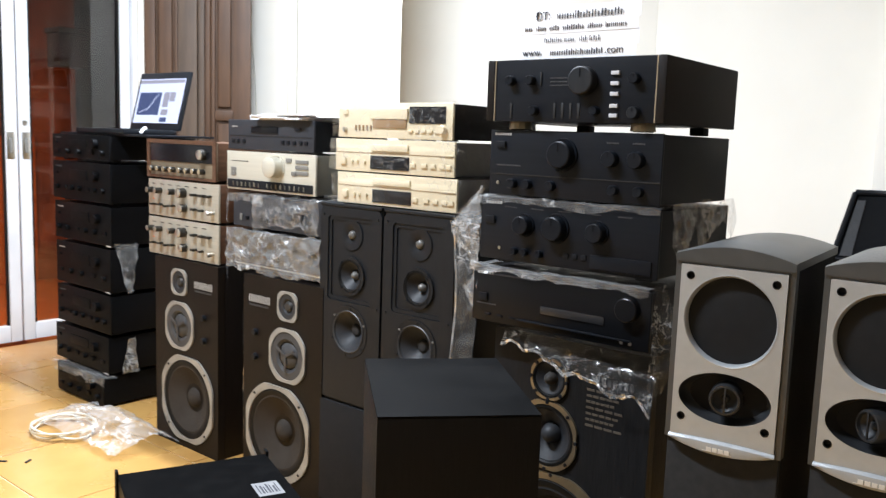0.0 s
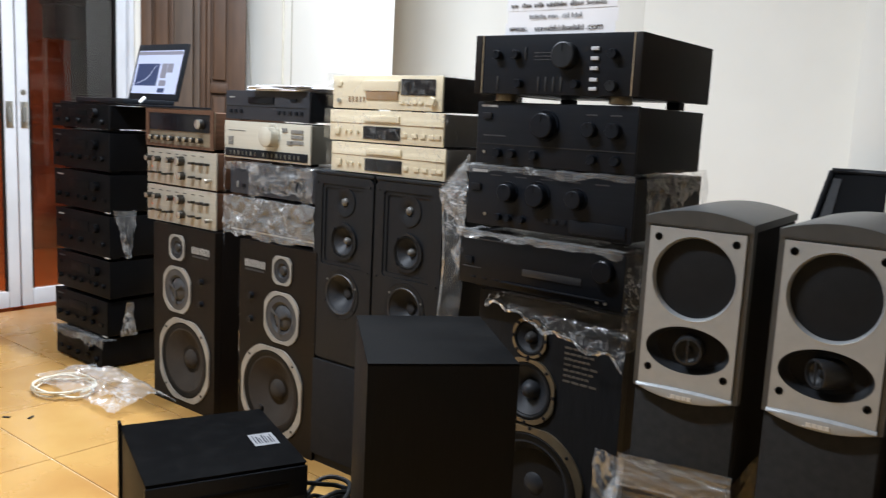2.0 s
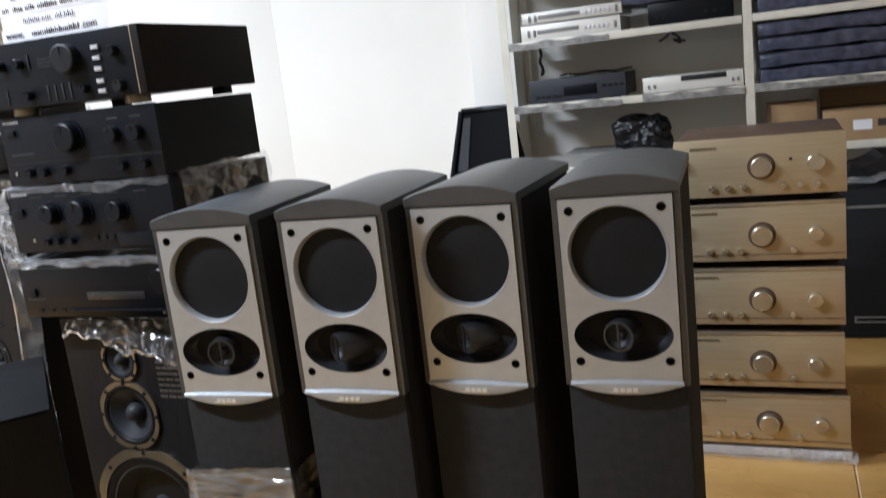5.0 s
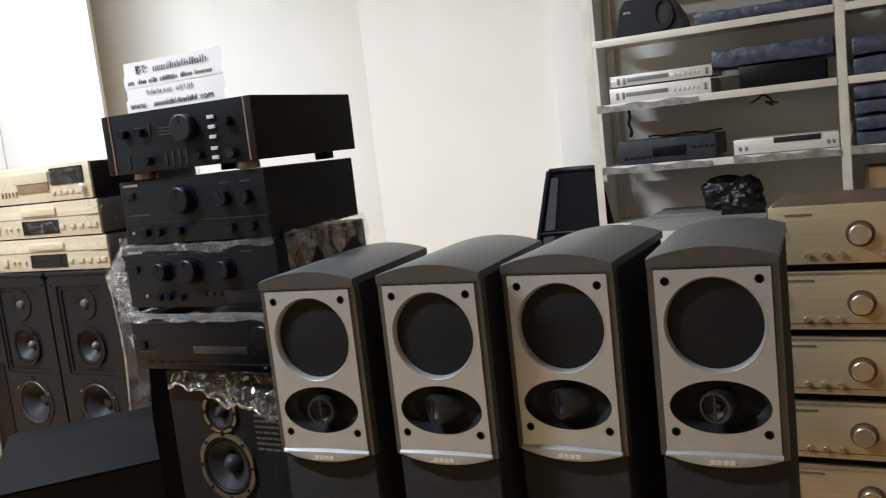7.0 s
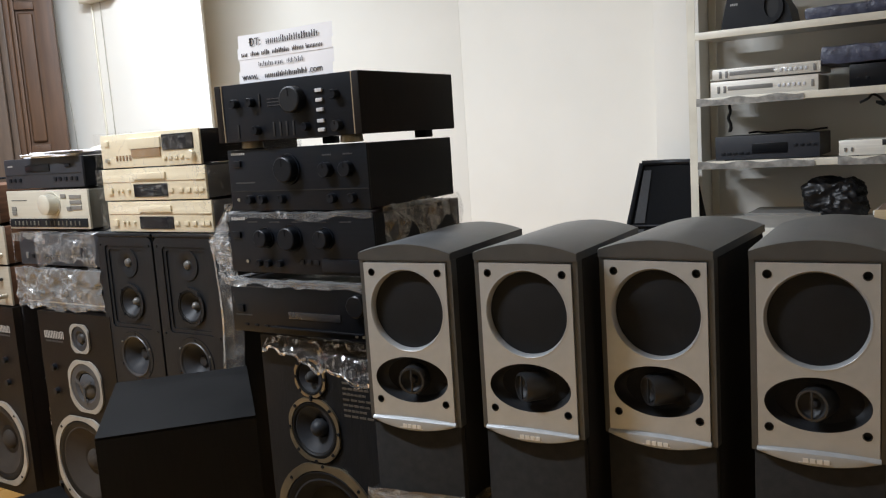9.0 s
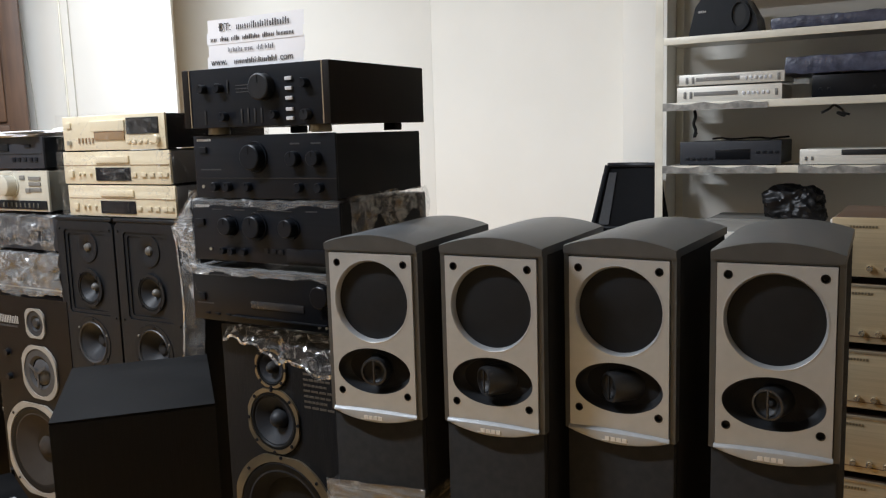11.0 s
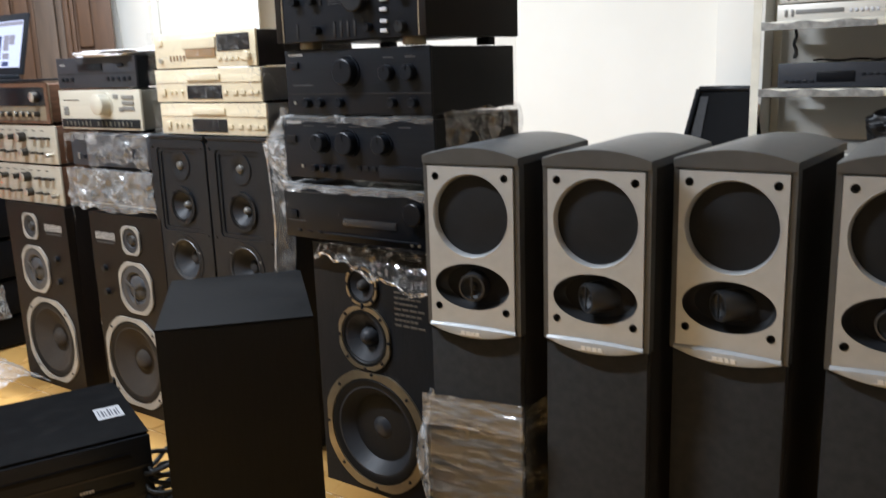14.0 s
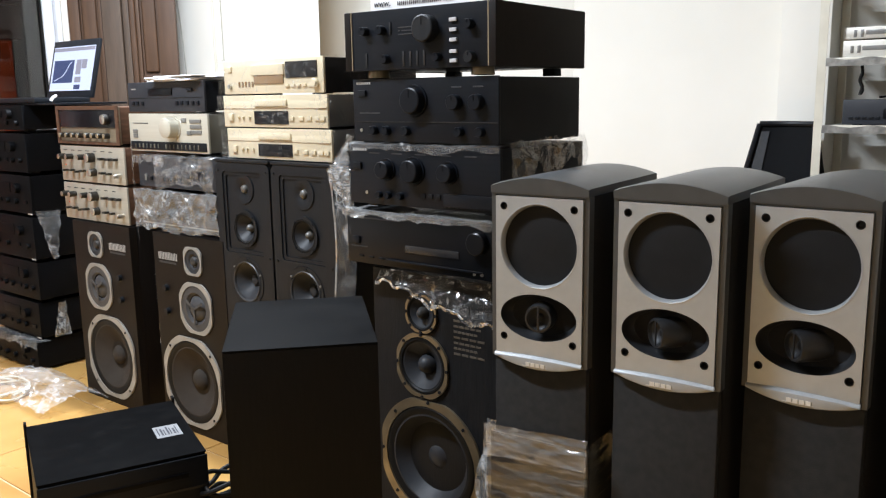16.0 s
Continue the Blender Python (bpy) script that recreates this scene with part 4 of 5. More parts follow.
print_row(a4, 0.03, 0.37, 0.06, 0.004, 8, DIM, 5)


def paper_sign():
    e = thing("paper_sign", (-1.022, 1.676, 1.3565), 0.5, "white paper strips with black printed lines standing on the amplifier", "sign")

    def bend(x):
        return 0.003 * math.sin(15 * x + 2)
    for k, (z0, z1, lean) in enumerate(((0.058, 0.086, 0.0), (0.026, 0.060, 0.003), (0.0, 0.029, -0.002), (0.083, 0.117, 0.004))):
        y = 0.0012 * (k % 2)
        part("strip", sheet(lambda u, v: (-0.152 + 0.304 * u + lean, y + bend(-0.152 + 0.304 * u), z0 + (z1 - z0) * v), 16, 4, 0.0004, 14, k), PAPER, e)

    def words(x, z, h, spans, seed):
        rnd = random.Random(seed)
        bm = bmesh.new()
        for a, b in spans:
            xx = a
            while xx < b:
                w = h * rnd.uniform(0.1, 0.2)
                k = h * rnd.choice((0.6, 0.62, 0.85))
                yb = bend(x + xx) - 0.0021
                box(x + xx, x + xx + w, yb, yb + 0.0005, z, z + k, bm=bm)
                xx += w + h * rnd.uniform(0.2, 0.28)
        part("lettering", bm, INK, e)
    words(-0.055, 0.089, 0.019, ((0, 0.165),), 1)
    words(-0.138, 0.0645, 0.0135, ((0, 0.02), (0.03, 0.055), (0.065, 0.092), (0.1, 0.155), (0.165, 0.2), (0.21, 0.262)), 2)
    words(-0.085, 0.0375, 0.0135, ((0, 0.045), (0.053, 0.08), (0.092, 0.11), (0.118, 0.145)), 3)
    words(-0.068, 0.0085, 0.0155, ((0, 0.138),), 4)

    def text(body, x, z, size):
        c = bpy.data.curves.new("lettering", "FONT")
        c.body, c.size, c.extrude = body, size, 0.0003
        c.materials.append(INK)
        t = new("lettering", c)
        t.parent, t.location, t.rotation_euler = e, (x, bend(x + 0.02) - 0.0019, z), (radians(90), 0, 0)
    text("ĐT:", -0.112, 0.089, 0.026)
    text("www.", -0.143, 0.0085, 0.023)
    text(".com", 0.074, 0.0085, 0.023)
    return e


paper_sign()


# film draped over the amplifier stack
def drape(name, fn, nu, nv, crumple, freq, seed, mat, label, category="plastic film"):
    e = thing(name, (0, 0, 0), 0, label, category)
    part("sheet", sheet(fn, nu, nv, crumple, freq, seed), mat, e)
    return e


def edge_strip(x0, x1, y, z, over, hang, torn=0.4):
    """A strip lying over a front edge: back part flat, front part hanging."""
    def fn(u, v):
        x = x0 + (x1 - x0) * u
        k = v * (over + hang)
        ragged = 1 - torn + torn * noise.noise((x * 14, z * 7, 1.0))
        if k < over:
            return (x, y + over - k, z)
        return (x, y - 0.012, z - (k - over) * ragged)
    return fn


drape("film_strip", edge_strip(-1.275, -0.79, 1.68, 1.035, 0.10, 0.03), 60, 10, 0.006, 30, 1.0, FILM, "crumpled clear film between stacked amplifiers")
drape("film_strip", edge_strip(-1.29, -0.80, 1.672, 0.860, 0.10, 0.026), 60, 10, 0.008, 24, 2.0, HAZE, "crumpled milky film on top of a receiver")
drape("film_strip", lambda u, v: (-1.2 + 0.41 * u, 1.715 - 0.03 * v, 0.704 - (0.03 + 0.075 * u) * v + 0.03 * v * noise.noise((9 * u, 3.0, 0.5))), 80, 20, 0.009, 20, 3.0, CLEAR, "crumpled clear film hanging under the receiver")
drape("film_hem", lambda u, v: (-1.2 + 0.41 * u, 1.683, 0.674 - 0.075 * u + 0.03 * noise.noise((9 * u, 3.0, 0.5)) - 0.010 * v), 80, 6, 0.008, 34, 3.5, BUNCH, "twisted lower edge of clear film under the receiver")
drape("film_flap", lambda u, v: (-0.768 + 0.008 * math.sin(9 * u), 1.69 + 0.335 * u, 1.045 - 0.11 * v * (0.45 + 0.55 * math.sin(4 + 7 * u) ** 2)), 70, 26, 0.015, 16, 4.0, FILM, "bunched film hanging over an amplifier's side")


def slack(u, v):
    """Loose film pulled from the upper amplifier out to the floor speaker and back in."""
    knots = (0.03, 0.075, 0.128, 0.11, 0.06, 0.045, 0.07, 0.06, 0.02)
    k = min(v, 0.9999) * 8
    n = int(k)
    out = knots[n] + (knots[n + 1] - knots[n]) * (k - n)
    return (-1.272 - out * u, 1.674 + 0.045 * u, 1.05 - 0.33 * v - 0.02 * u * math.sin(3.1 * v))



drape("film_flap", slack, 30, 70, 0.010, 18, 5.0, MILKY, "loose film bulging from the amplifier stack")
drape("film_hem", lambda u, v: tuple(q + (0.006 * v if i == 1 else 0.014 * (v - 0.5) if i == 0 else 0) for i, q in enumerate(slack(1.0, u))), 44, 4, 0.008, 20, 5.5, HAZE, "creased edge of the loose film")
drape("film_flap", lambda u, v: (-0.79 + 0.045 * u * math.sin(3.1 * v), 1.668 + 0.05 * u, 0.865 - 0.25 * v), 10, 30, 0.011, 17, 6.0, FILM, "film hanging at the receiver's corner")
drape("film_flap", lambda u, v: (-0.86 + 0.09 * u, 1.715 - 0.02 * u, 0.36 - 0.26 * v), 12, 24, 0.012, 16, 7.0, HAZE, "milky torn film beside the large speaker")


# silver and black units over the second three-way speaker
def flat_player(name, x0, x1, yf, z0, z1, depth, case, face, label, cat, group=""):
    return unit(name, x0, x1, yf, z0, z1, depth, case, face, label, cat, group, feet=0.0045)


dvd = flat_player("video_player", -2.425, -1.99, 1.76, 1.108, 1.209, 0.33, BLACK, DARKBLUE, "black video player with papers lying on it", "player", "units on the second brown speaker")
part("tray", box(-0.09, 0.045, -0.004, -0.0002, 0.058, 0.08, 0.001), GLOSS, dvd)
part("seam", box(-0.21, 0.21, -0.0015, -0.0002, 0.047, 0.049), HOLE, dvd)
for u in (0.07, 0.13, 0.2, 0.66, 0.72, 0.79, 0.86, 0.92):
    key(dvd, u, 0.3, 0.015, 0.013, FACE, 0.004)
key(dvd, 0.83, 0.72, 0.03, 0.01, FACE, 0.004)
print_row(dvd, 0.05, 0.75, 0.03, 0.005, 5, MARK, 1)

sa = unit("integrated_amplifier", -2.425, -1.975, 1.755, 0.968, 1.104, 0.33, OLIVE, CREAMSTEEL, "pale silver amplifier with a large knob and dark lower strip", group="units on the second brown speaker", feet=0.01)
knob(sa, 0.585, 0.66, 0.033, CREAMSTEEL, 0.036, None, "volume_knob", True)
for k in range(3):
    key(sa, 0.86, 0.82 - 0.13 * k, 0.06, 0.012, GREY, 0.003)
for u, v in ((0.72, 0.84), (0.78, 0.54), (0.085, 0.55), (0.085, 0.44)):
    key(sa, u, v, 0.026, 0.014, GREY, 0.003)
part("lower_panel", box(-0.218, 0.215, -0.003, -0.0002, 0.014, 0.042, 0.001), BLACK, sa)
for k in range(17):
    if k != 7:
        key(sa, 0.09 + 0.05 * k, 0.2, 0.0025 + 0.002 * (k % 3), 0.014, OLIVE, 0.006, "lever")
print_row(sa, 0.06, 0.75, 0.09, 0.003, 16, DIM, 4)

ba = unit("integrated_amplifier", -2.395, -1.945, 1.76, 0.845, 0.958, 0.33, DARKBLUE, DARKBLUE, "black amplifier covered by crumpled clear film", group="units on the second brown speaker", feet=0.01)
for u in (0.17, 0.33, 0.4, 0.48):
    key(ba, u, 0.33, 0.016, 0.013, GLOSS, 0.004)
knob(ba, 0.86, 0.5, 0.02, FACE, 0.02, DIM)
key(ba, 0.1, 0.35, 0.012, 0.022, GREY, 0.004, "power_button")
print_row(ba, 0.12, 0.75, 0.05, 0.004, 8, DIM, 4)
wa = unit("integrated_amplifier", -2.395, -1.93, 1.765, 0.7005, 0.838, 0.33, BROWNCARD, CONEBROWN, "brown faced amplifier wrapped in milky film", group="units on the second brown speaker", feet=0.012)
knob(wa, 0.88, 0.55, 0.019, BLACK, 0.022)
for u in (0.2, 0.35, 0.5, 0.65):
    knob(wa, u, 0.4, 0.011, BLACK, 0.015)
part("trim_line", box(-0.23, 0.23, -0.002, -0.0002, 0.022, 0.026), METAL, wa)
drape("film_sheet", edge_strip(-2.26, -1.935, 1.746, 0.9635, 0.1, 0.135, 0.3), 70, 36, 0.013, 17, 8.0, FILM, "crumpled clear film hanging over a black amplifier")
drape("film_strip", edge_strip(-2.40, -2.22, 1.752, 0.9635, 0.1, 0.05), 24, 12, 0.011, 17, 8.5, FILM, "crumpled clear film over an amplifier's edge")
drape("film_sheet", edge_strip(-2.40, -1.922, 1.746, 0.842, 0.05, 0.15, 0.12), 90, 36, 0.011, 18, 9.0, HAZE, "milky film wrapped round an amplifier")
drape("film_flap", lambda u, v: (-2.405 - 0.03 * u, 1.745 + 0.02 * u, 1.02 - 0.36 * v), 8, 40, 0.014, 15, 10.0, FILM, "long loose film hanging beside the amplifiers")
drape("film_flap", lambda u, v: (-2.318 - 0.012 * u, 1.745 + 0.03 * u, 0.69 - 0.67 * v), 6, 40, 0.008, 12, 11.0, HAZE, "milky film strip along a speaker's side")
pp = thing("paper_stack", (-2.16, 1.86, 1.2095), 0, "loose white papers and manuals lying on a video player", "papers")
for k in range(4):
    w, d = (0.30, 0.26, 0.31, 0.24)[k] / 2, 0.11
    bm = box(-w, w, -d, d, 0.0045 * k, 0.0045 * k + 0.004, 0.001, 1)
    p = part("booklet", bm, PAPER, pp)
    p.rotation_euler = (0, 0, radians((-8, 5, 12, -3, 7)[k]))
    p.location = (0.015 * k, -0.012 * (k % 2), 0)
wire = thing("white_wire", (-2.0, 1.92, 1.23), 0, "thin white looped wire on the papers", "wire")
part("loop", tube([(0.05, 0.0, 0.0), (0.02, 0.02, 0.03), (-0.04, 0.02, 0.035), (-0.09, 0.0, 0.01), (-0.13, -0.02, 0.0)], 0.003), WHITECABLE, wire)


# cream disc players over the tall speakers
def disc_player(x0, x1, z0, z1, recorder, label):
    e = flat_player("disc_player", x0, x1, 1.748, z0, z1, 0.4, GREY if not recorder else VENEER, CREAM, label, "player", "cream disc players")
    w, h = e["w"], e["h"]
    if recorder:
        part("cassette_window", box(-0.075, 0.055, -0.004, -0.0002, h * 0.3, h * 0.78, 0.002), CREAMDARK, e)
        part("window_lip", box(-0.085, 0.06, -0.007, -0.0002, h * 0.55, h * 0.85, 0.002), CREAM, e)
        part("display", box(0.065, 0.195, -0.003, -0.0002, h * 0.45, h * 0.9, 0.001), DISPLAY, e)
        for k in range(5):
            key(e, 0.17 + 0.035 * k, 0.3, 0.005, 0.016, CREAMDARK, 0.004)
        for k in range(5):
            key(e, 0.66 + 0.055 * k, 0.24, 0.016, 0.008, CREAM, 0.005)
        knob(e, 0.93, 0.3, 0.012, CREAM, 0.014)
        knob(e, 0.07, 0.25, 0.007, METAL, 0.008)
        key(e, 0.07, 0.75, 0.02, 0.016, CREAM, 0.005, "power_button")
    else:
        part("seam", box(-w / 2 + 0.004, w / 2 - 0.004, -0.0012, -0.0001, h * 0.58, h * 0.6), CREAMDARK, e)
        part("tray", box(-0.08, 0.065, -0.006, -0.0002, h * 0.66, h * 0.86, 0.002), CREAM, e)
        part("display", box(-0.082, 0.068, -0.003, -0.0002, h * 0.12, h * 0.52, 0.001), DISPLAY, e)
        key(e, 0.08, 0.32, 0.022, 0.02, CREAM, 0.007, "power_button")
        for u in (0.16, 0.205, 0.27):
            knob(e, u, 0.32, 0.005, CREAM, 0.007)
        for u in (0.68, 0.77, 0.84, 0.91, 0.96):
            key(e, u, 0.3, 0.02, 0.012, CREAM, 0.005)
        part("side_ledge", box(w * 0.38, w / 2 - 0.003, -0.004, -0.0002, h * 0.6, h * 0.63), CREAM, e)
    return e


disc_player(-1.868, -1.43, 1.1605, 1.262, True, "cream minidisc recorder with dark display in clear film")
disc_player(-1.878, -1.42, 1.0625, 1.159, False, "cream disc player with dark display in clear film")
disc_player(-1.868, -1.408, 0.968, 1.061, False, "cream disc player standing on tall speakers in film")
for k, (x0, x1, z0, z1) in enumerate(((-1.873, -1.424, 1.168, 1.268), (-1.883, -1.414, 1.07, 1.16), (-1.873, -1.402, 0.972, 1.06))):
    wrap_box("film_wrap", (0, 0, 0), 0, x0, x1, 1.728, 2.155, z0, z1, TIGHT, "tight clear film round a cream disc player", 0.004, 20.0 + k, 12)
drape("film_flap", lambda u, v: (-1.385 + 0.06 * u, 1.735 + 0.05 * u, 0.985 - 0.16 * v * (1 - 0.5 * u)), 12, 22, 0.013, 16, 12.0, FILM, "film hanging between players and amplifiers")

drape("film_flap", lambda u, v: (-1.388 + 0.055 * u + 0.012 * math.sin(5 * v), 1.722 + 0.02 * u, 0.96 - 0.62 * v), 8, 60, 0.006, 14, 61.0, FILM, "long clear film hanging beside a floor speaker")
drape("film_hem", lambda u, v: (-1.39 + 0.007 * u + 0.012 * math.sin(5 * v), 1.716, 0.93 - 0.58 * v), 2, 60, 0.003, 14, 62.0, HAZE, "bright folded edge of hanging film")


# walnut-cased tuner and silver amplifiers on the first three-way speaker
def vintage(x0, x1, z0, z1, tuner, label):
    e = unit("tuner" if tuner else "integrated_amplifier", x0, x1, 1.742, z0, z1, 0.33, WALNUT, BRONZE if tuner else STEEL, label, "tuner" if tuner else "amplifier", "walnut-cased silver units", feet=0.006)
    w, h = e["w"], e["h"]
    if tuner:
        part("case_rim", plate([(-w / 2 - 0.004, 0.002), (w / 2 + 0.004, 0.002), (w / 2 + 0.004, h + 0.004), (-w / 2 - 0.004, h + 0.004)], [[(-w / 2 + 0.014, 0.012), (w / 2 - 0.014, 0.012), (w / 2 - 0.014, h - 0.01), (-w / 2 + 0.014, h - 0.01)]], -0.006, -0.0003), WALNUT, e)
        part("dial_glass", box(-w / 2 + 0.016, w / 2 - 0.016, -0.004, -0.0003, h * 0.46, h - 0.011, 0.001), DISPLAY, e)
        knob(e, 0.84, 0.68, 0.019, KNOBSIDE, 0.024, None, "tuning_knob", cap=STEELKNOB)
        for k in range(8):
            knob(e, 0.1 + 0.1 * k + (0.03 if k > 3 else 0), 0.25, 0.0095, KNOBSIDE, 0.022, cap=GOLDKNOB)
        print_row(e, 0.08, 0.8, 0.2, 0.004, 20, DIM, 3)
    else:
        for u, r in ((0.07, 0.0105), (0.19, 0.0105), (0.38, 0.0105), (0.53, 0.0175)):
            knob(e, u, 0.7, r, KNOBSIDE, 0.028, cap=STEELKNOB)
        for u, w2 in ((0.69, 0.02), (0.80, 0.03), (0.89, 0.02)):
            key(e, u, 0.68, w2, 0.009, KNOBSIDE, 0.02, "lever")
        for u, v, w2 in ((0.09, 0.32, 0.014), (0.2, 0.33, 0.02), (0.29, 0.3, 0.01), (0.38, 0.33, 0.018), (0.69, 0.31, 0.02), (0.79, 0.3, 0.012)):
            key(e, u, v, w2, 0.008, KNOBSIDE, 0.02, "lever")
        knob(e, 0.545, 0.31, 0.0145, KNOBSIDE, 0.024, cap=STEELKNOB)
        knob(e, 0.93, 0.27, 0.008, STEELKNOB, 0.03, None, "balance_knob")
        for k in range(7):
            print_row(e, 0.06 + 0.12 * k, 0.86, 0.025, 0.003, 6, DIM, k)
        key(e, 0.08, 0.47, 0.005, 0.005, AMBER_LED, 0.003, "pilot_lamp")
    return e


vintage(-2.892, -2.47, 0.99, 1.128, True, "walnut-cased tuner with black dial and silver knobs")
vintage(-2.896, -2.455, 0.846, 0.985, False, "silver amplifier with two rows of knobs, walnut case")
vintage(-2.896, -2.455, 0.7005, 0.843, False, "silver amplifier standing on a brown speaker, walnut case")


# black stack beside the glass doors
def black_stack():
    levels = ((0.0, 0.138, -3.64, -3.245, 1.735), (0.142, 0.305, -3.675, -3.225, 1.75), (0.309, 0.482, -3.665, -3.21, 1.755), (0.486, 0.675, -3.655, -3.20, 1.75), (0.679, 0.848, -3.665, -3.195, 1.752), (0.852, 1.022, -3.67, -3.195, 1.75), (1.026, 1.135, -3.665, -3.19, 1.748))
    words = ("black amplifier in crumpled film standing on tiles", "black amplifier with a row of knobs", "black cassette deck with small buttons", "black receiver with round knobs",
             "black amplifier with square buttons", "black receiver with dark display", "slim black player under the laptop")
    for k, (z0, z1, x0, x1, yf) in enumerate(levels):
        e = unit("stacked_unit", x0, x1, yf, z0, z1, 0.40, DEEP, DEEP, words[k], "hifi unit", "black stack by the glass doors", feet=0.012)
        rnd = random.Random(40 + k)
        for j in range(5 + k % 3):
            u = 0.1 + 0.8 * j / (4 + k % 3)
            if (j + k) % 3:
                knob(e, u, 0.35, 0.011, DEEP, 0.016, DIM)
            else:
                key(e, u, 0.35, 0.03, 0.016, DEEP, 0.006)
        knob(e, 0.78, 0.68, 0.02, DEEP, 0.022, DIM, "volume_knob")
        part("display_window", box(-0.09, 0.06, -0.003, -0.0002, (z1 - z0) * 0.55, (z1 - z0) * 0.8, 0.001), DEEP, e)
        key(e, 0.08, 0.7, 0.02, 0.012, DEEP, 0.005, "power_button")
        print_row(e, 0.06, 0.85, 0.05, 0.006, 7, MARK if k in (3, 4) else DIM, k)
        if k in (1, 3, 4):
            key(e, 0.96, 0.06, 0.035, 0.006, MARK, 0.002, "corner_label")


black_stack()
drape("film_sheet", edge_strip(-3.66, -3.20, 1.725, 0.142, 0.05, 0.05), 40, 12, 0.012, 18, 13.0, FILM, "crumpled film on the lowest black unit")
drape("film_flap", lambda u, v: (-3.18 + 0.02 * v, 1.76 + 0.10 * u * (1 - 0.7 * v) + 0.04 * v, 0.70 - 0.20 * v), 10, 16, 0.014, 16, 14.0, FILM, "crumpled film hanging from the black stack")
drape("film_flap", lambda u, v: (-3.205, 1.83 + 0.07 * u * (0.4 + 0.6 * v) - 0.03 * v, 0.30 - 0.15 * v), 8, 16, 0.012, 16, 15.0, HAZE, "torn milky film on the black stack")

lb = thing("thin_board", (-3.32, 1.97, 1.1355), 0, "thin black board under the laptop, over the black stack", "board")
part("board", box(-0.34, 0.345, -0.19, 0.12, 0.0, 0.009, 0.002), BLACK, lb)
lt = thing("laptop", (-3.303, 1.985, 1.145), 0, "open black laptop with a bright page on screen", "laptop")
part("base", box(-0.19, 0.19, -0.22, 0.02, 0.0, 0.02, 0.006), BLACK, lt)
kb = part("keyboard", box(-0.16, 0.16, -0.12, -0.02, 0.0202, 0.0225, 0.001), GLOSS, lt)
lid = part("lid", box(-0.19, 0.19, -0.008, 0.008, 0.0, 0.255, 0.006), BLACK, lt, at=(0, 0.032, 0.018))
lid.rotation_euler = (radians(-14), 0, 0)
sc = part("screen", box(-0.172, 0.172, -0.0095, -0.0082, 0.03, 0.225), SCREEN_WHITE, lid, "lit screen showing a pale page")
part("picture", box(-0.155, 0.015, -0.011, -0.0097, 0.065, 0.165), SCREEN_BLUE, sc)
part("graph_line", tube([(-0.135, -0.0118, 0.075), (-0.10, -0.0118, 0.085), (-0.06, -0.0118, 0.10), (-0.02, -0.0118, 0.145), (0.0, -0.0118, 0.155)], 0.0012, 6), SCREEN_WHITE, sc)
part("title_bar", box(-0.17, 0.17, -0.011, -0.0097, 0.205, 0.22), SCREEN_GREY, sc)
part("thumbnail", box(0.035, 0.075, -0.011, -0.0097, 0.10, 0.165), SCREEN_GREY, sc)
part("thumbnail", box(0.08, 0.12, -0.011, -0.0097, 0.125, 0.165), SCREEN_GREY, sc)
part("thumbnail", box(0.035, 0.085, -0.011, -0.0097, 0.035, 0.055), SCREEN_BLUE, sc)
part("thumbnail", box(0.035, 0.085, -0.011, -0.0097, 0.065, 0.09), SCREEN_GREY, sc)
cb = thing("white_plug_cable", (-3.035, 1.80, 1.145), 0, "short white cable on the black stack", "cable")
part("cable", tube([(-0.03, 0.03, 0.026), (-0.01, 0.02, 0.026), (0.005, 0.0, 0.018), (0.01, -0.012, 0.006)], 0.006), PAPER, cb)

# ---- black subwoofer ----
sw = thing("subwoofer", (-0.9025, 1.1545, 0.0), 48.2, "black ash subwoofer box with a dusty satin top", "subwoofer")
part("cabinet", box(-0.15, 0.15, 0.022, 0.40, 0.015, 0.6698, 0.004), SUBBLACK, sw)
part("top_panel", box(-0.15, 0.15, 0.0, 0.401, 0.670, 0.6745, 0.002), SATIN, sw, "dusty satin black top")
part("front_panel", box(-0.1498, 0.1498, 0.0003, 0.0215, 0.02, 0.6698, 0.0012, 2), SUBBLACK, sw, "black vinyl front panel")
for fx in (-0.11, 0.11):
    for fy in (0.06, 0.35):
        part("foot", lathe([(0, -0.0075), (0.02, -0.0075), (0.022, 0.007), (0, 0.007)], 0, 0, 20), RUBBER, sw, at=(fx, fy, 0.0075)).rotation_euler = (radians(-90), 0, 0)

# ---- rack power amplifier lying on the floor ----
pa = thing("rack_amplifier", (-1.5305, 1.124, 0.0), 67.5, "black steel rack power amplifier with a white label, lying on tiles", "amplifier")
part("case", box(-0.197, 0.197, 0.012, 0.43, 0.018, 0.255, 0.003), DEEP, pa)
part("lid", box(-0.199, 0.199, 0.008, 0.432, 0.2555, 0.259, 0.001), RACKLID, pa, "worn black steel lid")
fp = part("front_plate", box(-0.2, 0.2, 0.004, 0.0115, 0.02, 0.25, 0.002), FACE, pa)
for z in (0.085, 0.165):
    part("groove", box(-0.195, 0.195, 0.002, 0.0038, z, z + 0.006), HOLE, fp)
for z in (0.05, 0.12, 0.2):
    part("rib", box(-0.19, 0.15, 0.0, 0.0038, z, z + 0.012, 0.001), DEEP, fp)
bars(pa, 0.02, 0.135, 0.035, 0.008, 5, MARK, y=-0.001, name="maker_plate")
